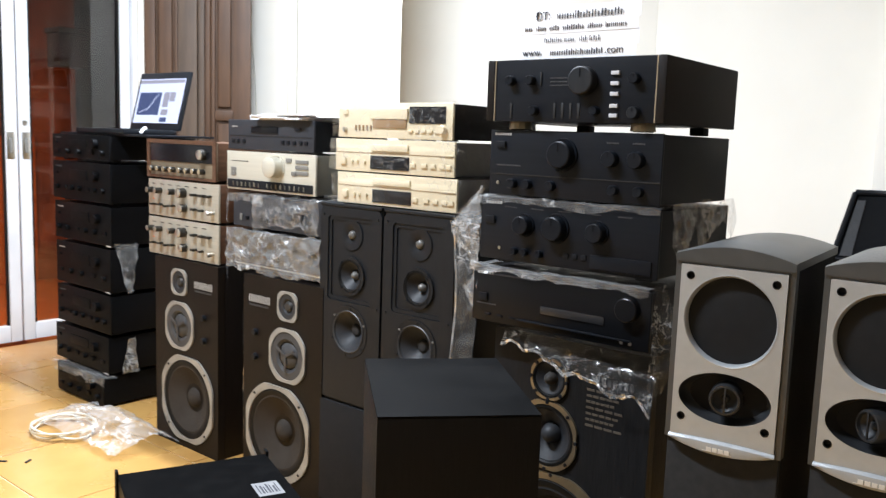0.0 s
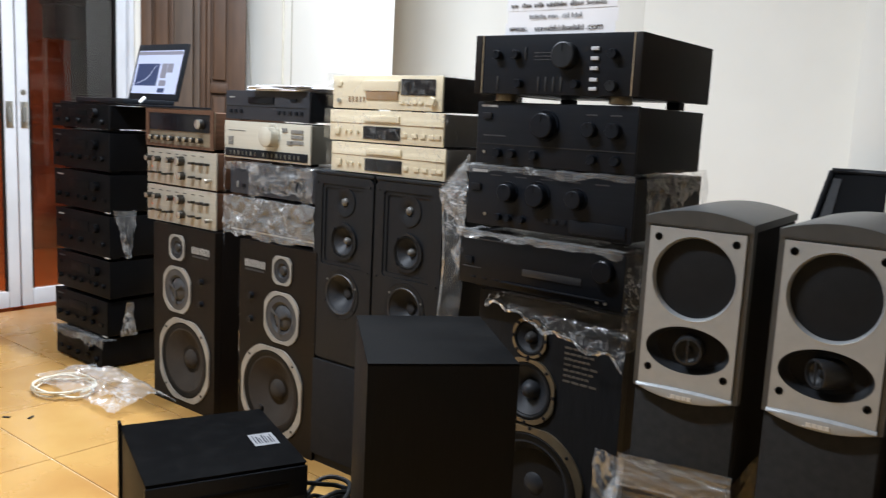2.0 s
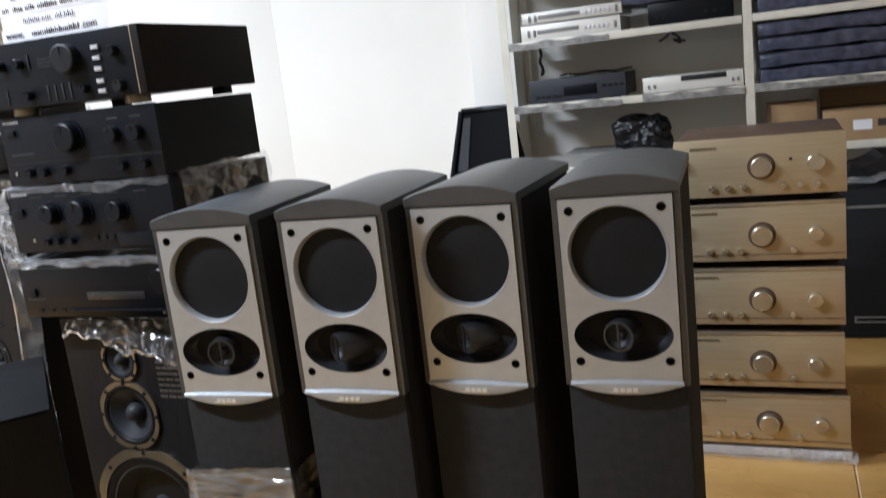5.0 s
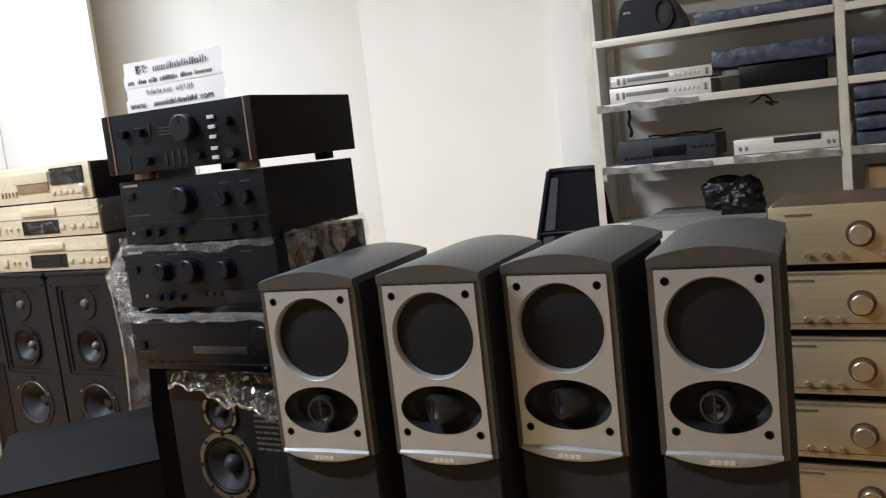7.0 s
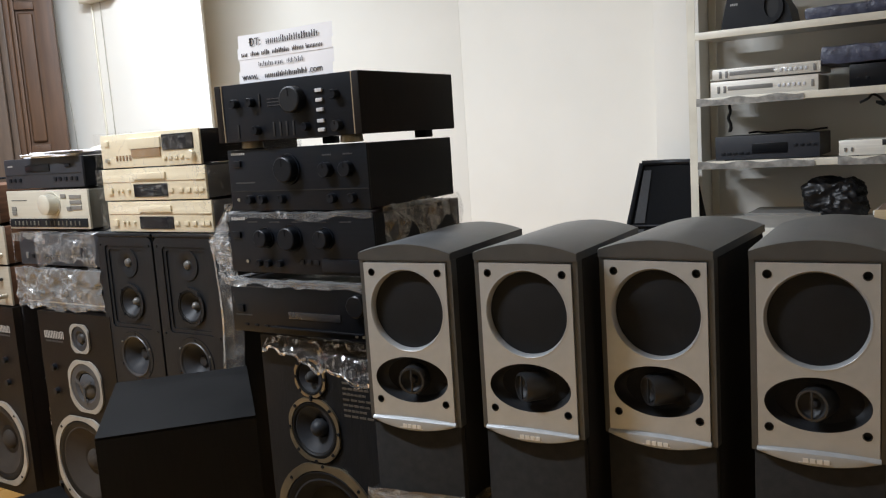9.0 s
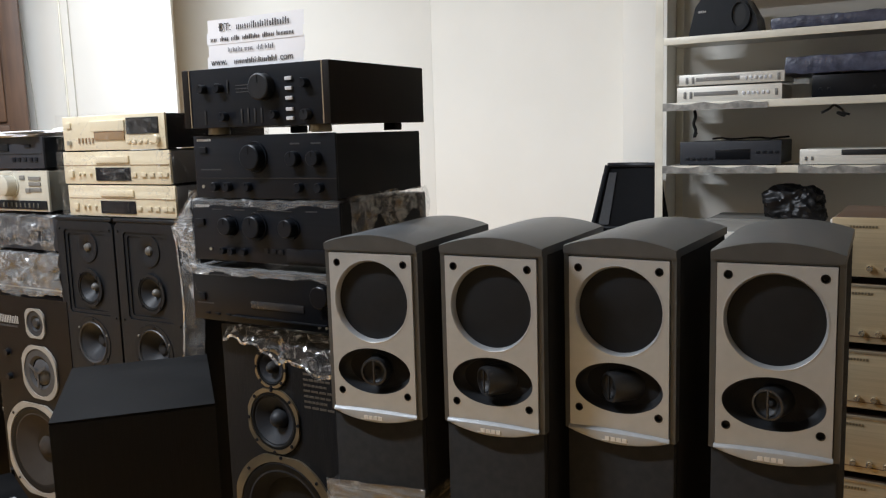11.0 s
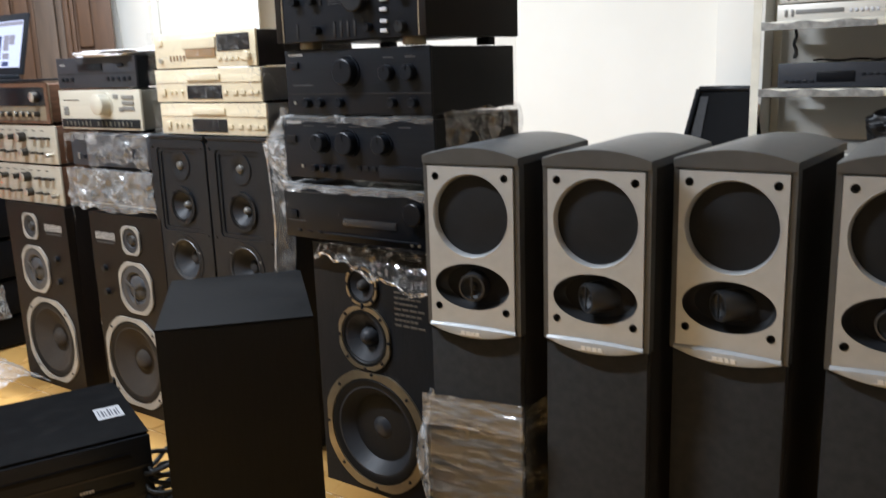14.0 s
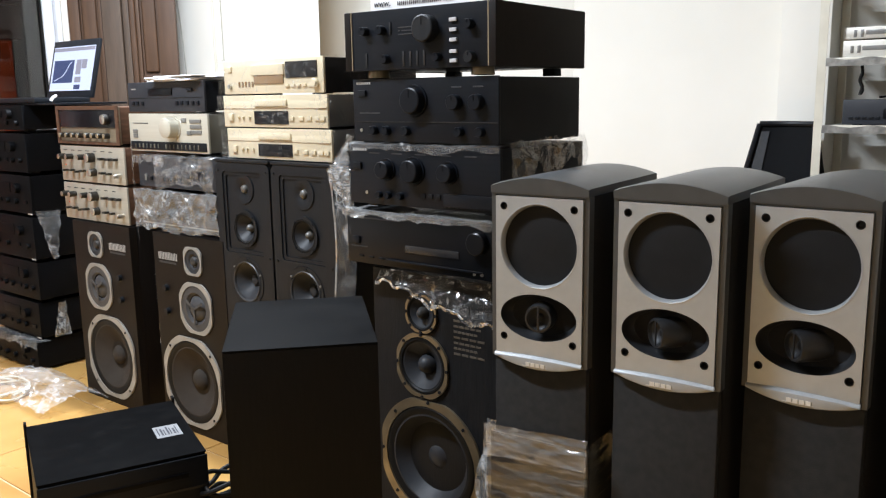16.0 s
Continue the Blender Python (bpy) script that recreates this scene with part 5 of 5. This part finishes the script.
for fx in (-0.16, 0.16):
    for fy in (0.06, 0.38):
        part("foot", box(fx - 0.018, fx + 0.018, fy - 0.018, fy + 0.018, 0.0, 0.0178, 0.003), RUBBER, pa)
for sx in (-0.2, 0.2):
    part("rack_ear", box(sx - 0.004, sx + 0.004, 0.415, 0.44, 0.03, 0.272, 0.002), DEEP, pa)
lab = part("type_label", box(0.105, 0.172, 0.15, 0.235, 0.2592, 0.2598), LABEL, pa, "grey printed label with black bars")
bm = bmesh.new()
for k in range(7):
    box(0.112 + 0.008 * k, 0.112 + 0.008 * k + (0.003, 0.005)[k % 2], 0.165, 0.222 - 0.008 * (k % 3), 0.26, 0.2604, bm=bm)
part("bar_print", bm, INK, lab)
cc = thing("black_cable", (-1.33, 1.42, 0.0), 0, "coiled black power cable lying on the tiles", "cable")
part("coil", tube([(0.06 * math.cos(a) * (1 + 0.1 * math.sin(3 * a)) - 0.02, 0.06 * math.sin(a), 0.012 + 0.012 * abs(math.sin(1.3 * a)) + 0.01 * (a / 6)) for a in [k * 0.7 for k in range(28)]], 0.006), RUBBER, cc)

cc = thing("black_cable", (-1.455, 1.37, 0.0), 0, "heaped black cables beside the rack amplifier", "cable")
rnd = random.Random(5)
for k in range(4):
    part("coil", tube([((0.055 + 0.012 * math.sin(2.3 * q + k)) * math.cos(q), (0.07 + 0.012 * math.sin(1.7 * q)) * math.sin(q), 0.008 + 0.045 * k + 0.03 * math.sin(q * 0.8 + k) ** 2) for q in [m * 0.7 for m in range(20)]], 0.0065), RUBBER, cc)

# ---- loose bag and cable on the floor ----
bg = thing("plastic_bag", (-3.0, 1.60, 0.0), 0, "crumpled clear plastic bag lying on the tiles", "bag")
part("bag", sheet(lambda u, v: (-0.30 + 0.62 * u, -0.13 + 0.26 * v, 0.02 + 0.055 * math.sin(math.pi * u) * math.sin(math.pi * v) + 0.05 * math.sin(math.pi * v) * u), 60, 34, 0.026, 11, 16.0), HAZE, bg)
wc = thing("white_cable", (-3.08, 1.50, 0.0), 0, "cream-white coiled cable on the tiles", "cable")
part("coil", tube([(0.17 * math.cos(a) * (0.75 + 0.12 * math.sin(2.3 * a)) - 0.03, 0.11 * math.sin(a), 0.010 + 0.012 * (1 + math.sin(1.7 * a))) for a in [k * 0.6 for k in range(34)]], 0.0045), WHITECABLE, wc)
for k, (dx, dy) in enumerate(((-3.10, 1.20), (-2.96, 1.21), (-3.62, 1.40), (-2.9, 1.27))):
    sc_ = thing("litter_scrap", (dx, dy, 0.0), 40 * k, "tiny dark scrap on the tiles", "scrap", "floor scraps")
    part("scrap", box(-0.014, 0.014, -0.004, 0.004, 0.0, 0.005, 0.001), CONEBROWN, sc_)


# ---- champagne amplifiers in a stack ----
def champagne(k, x0, z0, z1, label):
    w = 0.434
    e = unit("integrated_amplifier", x0, x0 + w, 2.625 - 0.004 * k, z0, z1, 0.38, COPPER, GOLD, label, group="champagne amplifier stack", feet=0.014)
    knob(e, 0.52, 0.49 if k else 0.53, 0.027, BRIGHTKNOB, 0.024, None, "volume_knob")
    # Thin brown ring round the volume knob, just proud of the plate.
    part("dark_knob_ring", lathe([(0.036, -0.0003), (0.0355, -0.0015), (0.028, -0.0012)], 0.02 * w, (0.49 if k else 0.53) * e["h"], 32), COPPER, e)
    knob(e, 0.83, 0.49 if k else 0.55, 0.019 if k else 0.022, BRIGHTKNOB, 0.022, None, "selector_knob")
    small = (0.2, 0.295, 0.39, 0.70) if k else (0.22, 0.32, 0.41, 0.64, 0.74, 0.84)
    for u in small:
        if k:
            knob(e, u, 0.24, 0.0085, BRIGHTKNOB, 0.014)
        else:
            knob(e, u, 0.22, 0.0085, BRIGHTKNOB, 0.014)
    key(e, 0.06, 0.6, 0.02, 0.03, GOLDKNOB, 0.006, "power_button")
    if not k:
        key(e, 0.69, 0.62, 0.008, 0.008, HOLE, 0.002, "remote_eye")
    print_row(e, 0.1, 0.84, 0.07, 0.007, 9, BRASS, k)
    if k:
        part("seam", box(-w / 2 + 0.002, w / 2 - 0.002, -0.0012, -0.0001, (z1 - z0) * 0.165, (z1 - z0) * 0.177), COPPER, e)
        part("top_edge", box(-w / 2, w / 2, -0.002, 0.006, z1 - z0 - 0.008, z1 - z0 + 0.001, 0.002), GOLDKNOB, e)
    return e


GX = (0.152, 0.148, 0.143, 0.139, 0.150)
GZ = ((0.753, 0.925), (0.572, 0.745), (0.390, 0.563), (0.207, 0.380), (0.032, 0.198))
for k in range(5):
    champagne(k, GX[k], GZ[k][0], GZ[k][1], "champagne-gold amplifier with a brown top cover" if k == 0 else "champagne-gold stereo amplifier with round knobs" if k < 4 else "champagne-gold amplifier resting on a wrapped board")
pl = thing("wrapped_board", (0.366, 2.8, 0.0), 0, "film-wrapped foam board under the amplifier stack", "board")
part("board", box(-0.222, 0.222, -0.18, 0.2, 0.002, 0.031, 0.006), PAPER, pl)
part("film", sheet(lambda u, v: (-0.235 + 0.47 * u, -0.19 - 0.012 * v, 0.032 - 0.028 * v), 30, 4, 0.008, 20, 17.0), HAZE, pl)


# stack of mixed units seen through the gap in the tower row
ms = unit("silver_deck", -0.30, 0.125, 2.63, 0.72, 0.875, 0.33, GREY, PALEMETAL, "silver deck with square pale keys, on a mixed stack", "deck", "mixed stack behind the towers")
for i in range(6):
    for k in range(3):
        key(ms, 0.54 + 0.075 * i, 0.28 + 0.25 * k, 0.024, 0.03, WHITEBTN, 0.005, "square_key")
mk = unit("black_tuner", -0.30, 0.12, 2.64, 0.60, 0.715, 0.33, BLACK, FACE, "black tuner between silver and cream units", "tuner", "mixed stack behind the towers")
key(mk, 0.85, 0.5, 0.05, 0.02, DISPLAY, 0.003, "display")
mc = unit("cream_player", -0.31, 0.115, 2.635, 0.485, 0.596, 0.33, GREY, CREAM, "cream player in a mixed stack", "player", "mixed stack behind the towers")
key(mc, 0.85, 0.4, 0.05, 0.012, CREAMDARK, 0.004)
md = unit("brown_player", -0.31, 0.112, 2.64, 0.362, 0.481, 0.33, WALNUT, CREAM, "cream and brown player on a black loudspeaker", "player", "mixed stack behind the towers")
key(md, 0.85, 0.5, 0.08, 0.05, CREAMDARK, 0.004)
bl = thing("low_speaker", (-0.1, 2.62, 0.0), 0, "low black loudspeaker carrying a mixed stack", "loudspeaker")
part("cabinet", box(-0.23, 0.225, 0.02, 0.36, 0.0, 0.36, 0.006), ASH, bl)
part("front_grille", box(-0.226, 0.221, 0.0, 0.0195, 0.006, 0.355, 0.006), BLKCLOTH, bl)


# ---- steel shelving ----
LEV = (0.13, 0.43, 0.727, 0.993, 1.277, 1.569, 1.87)
SY0, SY1 = 4.03, 4.42
sh = thing("shelving", (0, 0, 0), 0, "ivory slotted steel shelving with wrapped grey boards", "shelving")
for x in (-0.735, 0.312, 1.36):
    for y in (SY0, SY1 - 0.035):
        bm = box(x - 0.018, x + 0.018, y, y + 0.003, 0.0, 2.2)
        for k in range(26):
            box(x - 0.005, x + 0.005, y - 0.0006, y - 0.0001, 0.06 + 0.08 * k, 0.085 + 0.08 * k, bm=bm)
        box(x - 0.018, x - 0.015, y + 0.0032, y + 0.036, 0.0, 2.2, bm=bm)
        part("post", bm, SHELFPAINT, sh)
for z in LEV:
    for x0, x1 in ((-0.715, 0.292), (0.332, 1.34)):
        b = part("board", box(x0, x1, SY0 + 0.004, SY1 - 0.10, z - 0.022, z, 0.003), SHELFBOARD, sh)
        part("front_edge", box(x0, x1, SY0 - 0.004, SY0 + 0.0035, z - 0.028, z + 0.004, 0.002), SHELFPAINT, b)

for x0, x1, z in ((-0.716, -0.26, LEV[4]), (-0.716, -0.22, LEV[3]), (-0.13, 0.293, LEV[3]), (0.331, 1.2, LEV[3])):
    part("film_sleeve", sheet(lambda u, v: (x0 + (x1 - x0) * u, SY0 - 0.0085, z - 0.031 + (0.03 + 0.005 * math.sin(17 * u + z)) * v), 50, 5, 0.002, 26, z * 9), SLEEVE, sh, "grey crumpled film along a shelf edge")

su = unit("slim_receiver", -0.654, -0.205, 4.035, 1.2775, 1.349, 0.3, PALEMETAL, PALEMETAL, "slim silver tuner lying on a shelf board", "tuner", "slim silver tuners", feet=0.004)
su2 = unit("slim_receiver", -0.645, -0.196, 4.035, 1.3535, 1.403, 0.3, PALEMETAL, PALEMETAL, "slim silver tuner in shiny film, on another tuner", "tuner", "slim silver tuners", feet=0.004)
for e in (su, su2):
    key(e, 0.38, 0.55, 0.19, 0.018, GREY, 0.002, "display")
    for k in range(6):
        key(e, 0.65 + 0.045 * k, 0.5, 0.011, 0.014, WHITEBTN, 0.004)
    for u in (0.08, 0.14, 0.95):
        key(e, u, 0.5, 0.012, 0.03, GREY, 0.003)
wrap_box("film_wrap", (0, 0, 0), 0, -0.652, -0.19, 4.022, 4.34, 1.354, 1.409, TIGHT, "shiny clear film round a silver tuner", 0.004, 31.0, 10)
vc = unit("video_recorder", -0.645, -0.205, 4.06, 0.9935, 1.104, 0.32, BLACK, DARKBLUE, "dark grey video recorder on a shelf board", "recorder", feet=0.008)
part("cassette_flap", box(-0.06, 0.09, -0.004, -0.0002, 0.03, 0.075, 0.002), GLOSS, vc)
for k in range(5):
    key(vc, 0.08 + 0.06 * k, 0.3, 0.018, 0.012, BLACK, 0.004)
for k in range(4):
    key(vc, 0.78 + 0.06 * k, 0.55, 0.016, 0.012, BLACK, 0.004)
vw = thing("black_cable", (-0.42, 4.2, 1.1045), 0, "tangled black cable lying on the video recorder", "cable")
part("lead", tube([(-0.12 + 0.03 * m, 0.05 + 0.05 * math.sin(1.9 * m), 0.005 + 0.003 * (1 + math.sin(1.3 * m))) for m in range(12)], 0.0045), RUBBER, vw)
dp = unit("disc_player", -0.127, 0.288, 4.035, 0.9935, 1.064, 0.28, PALEMETAL, PALEMETAL, "pale silver disc player with a dark slot", "player", feet=0.008)
part("tray_slot", box(-0.045, 0.14, -0.003, -0.0002, 0.045, 0.068, 0.001), HOLE, dp)
for u in (0.06, 0.12, 0.9, 0.95):
    key(dp, u, 0.45, 0.01, 0.016, GREY, 0.004)
bx = thing("portable_speaker", (-0.46, 4.17, 1.5695), 0, "black portable loudspeaker with sloping sides and a loop", "loudspeaker")
part("body", plate([(-0.155, 0.0), (0.15, 0.0), (0.135, 0.075), (0.09, 0.155), (-0.10, 0.165), (-0.125, 0.13)], [], -0.1, 0.1), BLACK, bx)
part("side_pocket", plate(ellipse(0.062, 0.078, 0.052, 0.066, 36), [ellipse(0.066, 0.085, 0.03, 0.05, 32)], -0.116, -0.1005), BLACK, bx, "padded rim round a dark opening")
# Flat black disc paints the darkness inside the opening; the body is solid.
part("opening_dark", plate(ellipse(0.066, 0.085, 0.0295, 0.0495, 32), [], -0.1025, -0.1005), HOLE, bx)
part("carry_loop", tube([(-0.08, -0.02, 0.16), (-0.05, -0.02, 0.19), (0.03, -0.02, 0.19), (0.07, -0.02, 0.155)], 0.008), BLACK, bx)
bars(bx, -0.11, 0.105, 0.035, 0.01, 4, MARK, y=-0.1012, name="maker_plate")


def wrapped_bundle(x0, x1, z, h, label, seed, layers=1):
    e = thing("wrapped_bundle", ((x0 + x1) / 2, 4.2, z), 0, label, "wrapped equipment", "blue wrapped equipment")
    for k in range(layers):
        hh = h / layers
        w = (x1 - x0) / 2
        bm = box(-w, w, -0.16, 0.16, k * hh + 0.003, (k + 1) * hh - 0.006, 0.012, 2)
        bmesh.ops.subdivide_edges(bm, edges=[q for q in bm.edges if q.calc_length() > 0.1], cuts=14, use_grid_fill=True)
        for v in bm.verts:
            v.co += noise.noise_vector(v.co * 16 + Vector((seed + k, 0, 0))) * 0.009
        part("wrapped_pack", bm, BLUEWRAP, e)
    return e


wrapped_bundle(-0.26, 0.28, 1.5695, 0.06, "blue bubble-wrapped slim unit on a shelf", 1)
wrapped_bundle(-0.20, 0.285, 1.3765, 0.085, "blue bubble-wrapped unit on a black player", 2)
bp = unit("disc_player", -0.09, 0.25, 4.06, 1.2775, 1.374, 0.3, BLACK, GLOSS, "black disc player under a blue wrapped unit", "player", feet=0.006)
for u in (0.1, 0.2, 0.7, 0.8, 0.9):
    key(bp, u, 0.4, 0.014, 0.01, FACE, 0.004)
wrapped_bundle(0.35, 1.30, 0.9935, 0.25, "blue bubble-wrapped units piled in layers", 3, 4)
wrapped_bundle(0.35, 1.30, 1.2775, 0.16, "blue bubble-wrapped units piled in layers", 4, 2)
wrapped_bundle(0.36, 1.28, 1.5695, 0.12, "blue bubble-wrapped units piled in layers", 5, 2)
bbag = thing("bin_bag", (-0.155, 4.17, 0.7275), 0, "crumpled glossy black plastic bag on a shelf", "bag")
bm = bmesh.new()
bmesh.ops.create_icosphere(bm, subdivisions=5, radius=1.0)
for v in bm.verts:
    q = v.co.normalized()
    fold = 1 - 2 * abs(noise.noise(q * 2.3 + Vector((3.1, 0.4, 1.7))))
    k = 0.94 + 0.22 * noise.noise(q * 1.3) + 0.13 * fold + 0.07 * (1 - 2 * abs(noise.noise(q * 4.4))) + 0.03 * (1 - 2 * abs(noise.noise(q * 9.0)))
    flat = (abs(q.x) ** 3.2 + abs(q.z) ** 3.2 + abs(q.y) ** 3.2) ** (-1 / 3.2)
    v.co = Vector((q.x * 0.118 * k * flat, q.y * 0.09 * k * flat, max(0.0, 0.078 + q.z * 0.088 * k * flat)))
part("bag", bm, BAG, bbag)
cn = unit("flat_console", -0.52, -0.2, 4.05, 0.7275, 0.757, 0.3, GREY, GREY, "flat grey unit lying on a shelf board", "player", feet=0.004)
cn2 = unit("white_console", 0.0, 0.28, 4.05, 0.7275, 0.767, 0.3, PALEMETAL, PALEMETAL, "flat white unit on a shelf board", "player", feet=0.004)
cords = thing("hanging_cord", (-0.58, 4.06, 1.246), 0, "short black tied cord hanging from a shelf", "cord", "hanging cords")
part("cord", tube([(0, 0, 0.0), (0.004, 0, -0.03), (-0.004, 0, -0.06), (0.006, 0, -0.09), (0.0, 0, -0.12), (0.01, 0, -0.1)], 0.007), RUBBER, cords)
cords = thing("hanging_cord", (0.0, 4.06, 1.246), 0, "loose looped black cord hanging under a shelf", "cord", "hanging cords")
part("cord", tube([(-0.05, 0, -0.03), (-0.02, 0, -0.015), (0.0, 0, 0.0), (0.03, 0, -0.02), (0.04, 0, -0.045), (0.01, 0, -0.03), (0.06, 0, -0.04)], 0.005), RUBBER, cords)
cbx = thing("cardboard_box", (0.86, 4.18, 0.7275), 0, "long brown cardboard box with a white label", "box")
part("carton", box(-0.27, 0.28, -0.14, 0.16, 0.0, 0.125, 0.004), CARD, cbx)
part("label", box(-0.16, -0.09, -0.1412, -0.1402, 0.045, 0.085), PAPER, cbx)
part("slot", box(-0.07, 0.17, -0.1408, -0.1402, 0.055, 0.085), BROWNCARD, cbx)
flap = part("flap", box(-0.27, 0.28, -0.0015, 0.0015, 0.0, 0.09), CARD, cbx, at=(0, 0.16, 0.125))
flap.rotation_euler = (radians(-35), 0, 0)
cbx2 = thing("cardboard_box", (0.47, 4.2, 0.7275), 6, "small open brown cardboard box", "box")
part("carton", box(-0.09, 0.09, -0.1, 0.1, 0.0, 0.17, 0.004), CARD, cbx2)

# black speakers in front of the shelving
bs = thing("cube_speaker", (0.85, 3.69, 0.0), 2, "large black loudspeaker with film on its top", "loudspeaker", "black speakers by the shelving")
part("cabinet", box(-0.225, 0.225, 0.02, 0.33, 0.0, 0.585, 0.008), ASH, bs)
part("front_grille", box(-0.222, 0.222, 0.0, 0.0195, 0.004, 0.58, 0.008), BLKCLOTH, bs)
for sx in (-0.12, 0.12):
    f = part("port_frame", plate([(sx - 0.06, 0.065), (sx + 0.06, 0.065), (sx + 0.06, 0.09), (sx - 0.06, 0.09)], [[(sx - 0.052, 0.071), (sx + 0.052, 0.071), (sx + 0.052, 0.084), (sx - 0.052, 0.084)]], -0.004, -0.0005), GREY, bs)
key_bar = part("name_bar", box(-0.2, -0.05, -0.003, -0.0005, 0.515, 0.525), GREY, bs)
drape("film_sheet", lambda u, v: (0.62 + 0.46 * u, 3.69 + 0.3 * v, 0.60 + 0.03 * math.sin(3.1 * u)), 26, 16, 0.022, 11, 42.0, HAZE, "crumpled milky film on a black loudspeaker")
bc = thing("black_cloth", (0.80, 3.93, 0.587), 0, "bunched black cloth on a loudspeaker", "cloth")
bm = bmesh.new()
bmesh.ops.create_icosphere(bm, subdivisions=3, radius=1.0)
for v in bm.verts:
    q = v.co.normalized()
    k = 1 + 0.35 * noise.noise(q * 2.0)
    v.co = Vector((q.x * 0.16 * k, q.y * 0.09 * k, max(0.0, 0.03 + q.z * 0.085 * k)))
part("cloth", bm, BAG, bc)
rs = thing("ringed_speaker", (1.33, 3.68, 0.0), 0, "black loudspeaker with a pale woofer ring", "loudspeaker", "black speakers by the shelving")
cabinet(rs, 0.44, 0.32, 0.6, ASH, 0.004, [ellipse(-0.02, 0.25, 0.14, 0.14, 40)])
driver(rs, "woofer", -0.02, 0.25, 0.15, RIM, CONE, CONE, "round", 0.3, 0.3, 4)
bars(rs, -0.19, 0.52, 0.06, 0.012, 6, DIM, name="maker_plate")

# ---- mesh office chair by the pillar ----
ch = thing("office_chair", (-0.887, 3.86, 0.0), 0, "black office chair with a mesh back", "chair")


def back_pt(u, v):
    return ((u - 0.5) * (0.46 - 0.22 * v), 0.19 + 0.03 * math.sin(math.pi * u) + 0.05 * v, 0.50 + 0.497 * v)


part("back_mesh", sheet(back_pt, 12, 12, 0.0), MESH, ch)
for pts in ([back_pt(0, v / 6) for v in range(7)], [back_pt(1, v / 6) for v in range(7)], [back_pt(u / 4, 1) for u in range(5)], [back_pt(u / 4, 0) for u in range(5)]):
    part("back_rail", tube(pts, 0.013), BLACK, ch)
# Paler strips paint in the bright wall showing through the mesh.
for v0, v1 in ((0.06, 0.36), (0.42, 0.93)):
    part("see_through_strip", sheet(lambda u, v: tuple(a + b for a, b in zip(back_pt(0.07 + 0.13 * u, v0 + (v1 - v0) * v), (0, -0.006, 0))), 3, 10, 0.0), GREYMESH, ch, "paler strip painting the bright wall seen through the mesh back")
part("cross_rail", tube([tuple(a + b for a, b in zip(back_pt(u / 6, 0.39), (0, -0.004, 0))) for u in range(7)], 0.007), BLACK, ch)
part("seat", box(-0.22, 0.22, -0.24, 0.18, 0.43, 0.49, 0.02, 3), MESH, ch)
part("back_bar", box(-0.03, 0.03, 0.18, 0.215, 0.43, 0.56, 0.005), BLACK, ch)
part("gas_column", box(-0.025, 0.025, -0.055, -0.005, 0.09, 0.429, 0.01), BLACK, ch)
for k in range(5):
    a = 2 * math.pi * k / 5
    leg = part("base_arm", box(0.02, 0.26, -0.02, 0.02, 0.05, 0.088, 0.006), BLACK, ch, at=(0, -0.03, 0))
    leg.rotation_euler = (0, 0, a)
    part("castor", lathe([(0, -0.02), (0.024, -0.02), (0.024, 0.02), (0, 0.02)], 0.25, 0.025, 16), RUBBER, leg)

# thin wires down the wall beside the wooden door
for x, lean, rad, m in ((-3.83, 0.0, 0.0022, GREYWIRE), (-4.187, -0.13, 0.0022, GREYWIRE), (-3.907, 0.0, 0.006, SHELFPAINT)):
    w = thing("wall_wire", (x, 3.252, 0.0), 0, "thin wire running down the wall" if rad < 0.004 else "pale cable trunking running down the wall", "wire", "wall wires")
    part("wire", tube([(lean * 1.1, 0, 2.5), (lean * 0.6, -0.003, 1.9), (lean * 0.15, 0, 1.36), (0.0, 0, 0.6), (0.0, 0, 0.0)], rad, 6), m, w)
wu = thing("wall_unit", (-3.82, 3.19, 2.065), 0, "pale wall-mounted box over the wires", "wall unit")
part("housing", box(-0.13, 0.13, 0.0, 0.069, 0.0, 0.28, 0.015, 3), SHELFPAINT, wu)

# battens added over the unseen ceiling tubes
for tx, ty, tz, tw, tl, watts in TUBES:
    e = thing("tube_fitting", (tx, ty, 2.94), 0, "unseen white fluorescent batten added on the ceiling", "lamp", "ceiling battens")
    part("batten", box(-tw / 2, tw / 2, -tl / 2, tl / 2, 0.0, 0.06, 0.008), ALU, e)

# ---- floor tiles ----
PITCH, GAP = 0.515, 0.006
TX0, TY0 = -3.01 - 4 * PITCH, 1.155 - 7 * PITCH
shared = {}
for i in range(16):
    for j in range(-3, 15):
        x0, x1 = max(TX0 + i * PITCH, X0 + 0.002), min(TX0 + (i + 1) * PITCH - GAP, X1 - 0.002)
        y0, y1 = max(TY0 + j * PITCH, Y0 + 0.002), min(TY0 + (j + 1) * PITCH - GAP, Y1 - 0.002)
        if x1 - x0 < 0.03 or y1 - y0 < 0.03:
            continue
        size = (round(x1 - x0, 4), round(y1 - y0, 4))
        if size not in shared:
            bm = box(-size[0] / 2, size[0] / 2, -size[1] / 2, size[1] / 2, -0.0048, 0.0, 0.0015, 1)
            shared[size] = mesh_of("tile", bm, TILE)
        t = new("tile", shared[size])
        t.parent, t.location = floor, ((x0 + x1) / 2, (y0 + y1) / 2, 0.0)
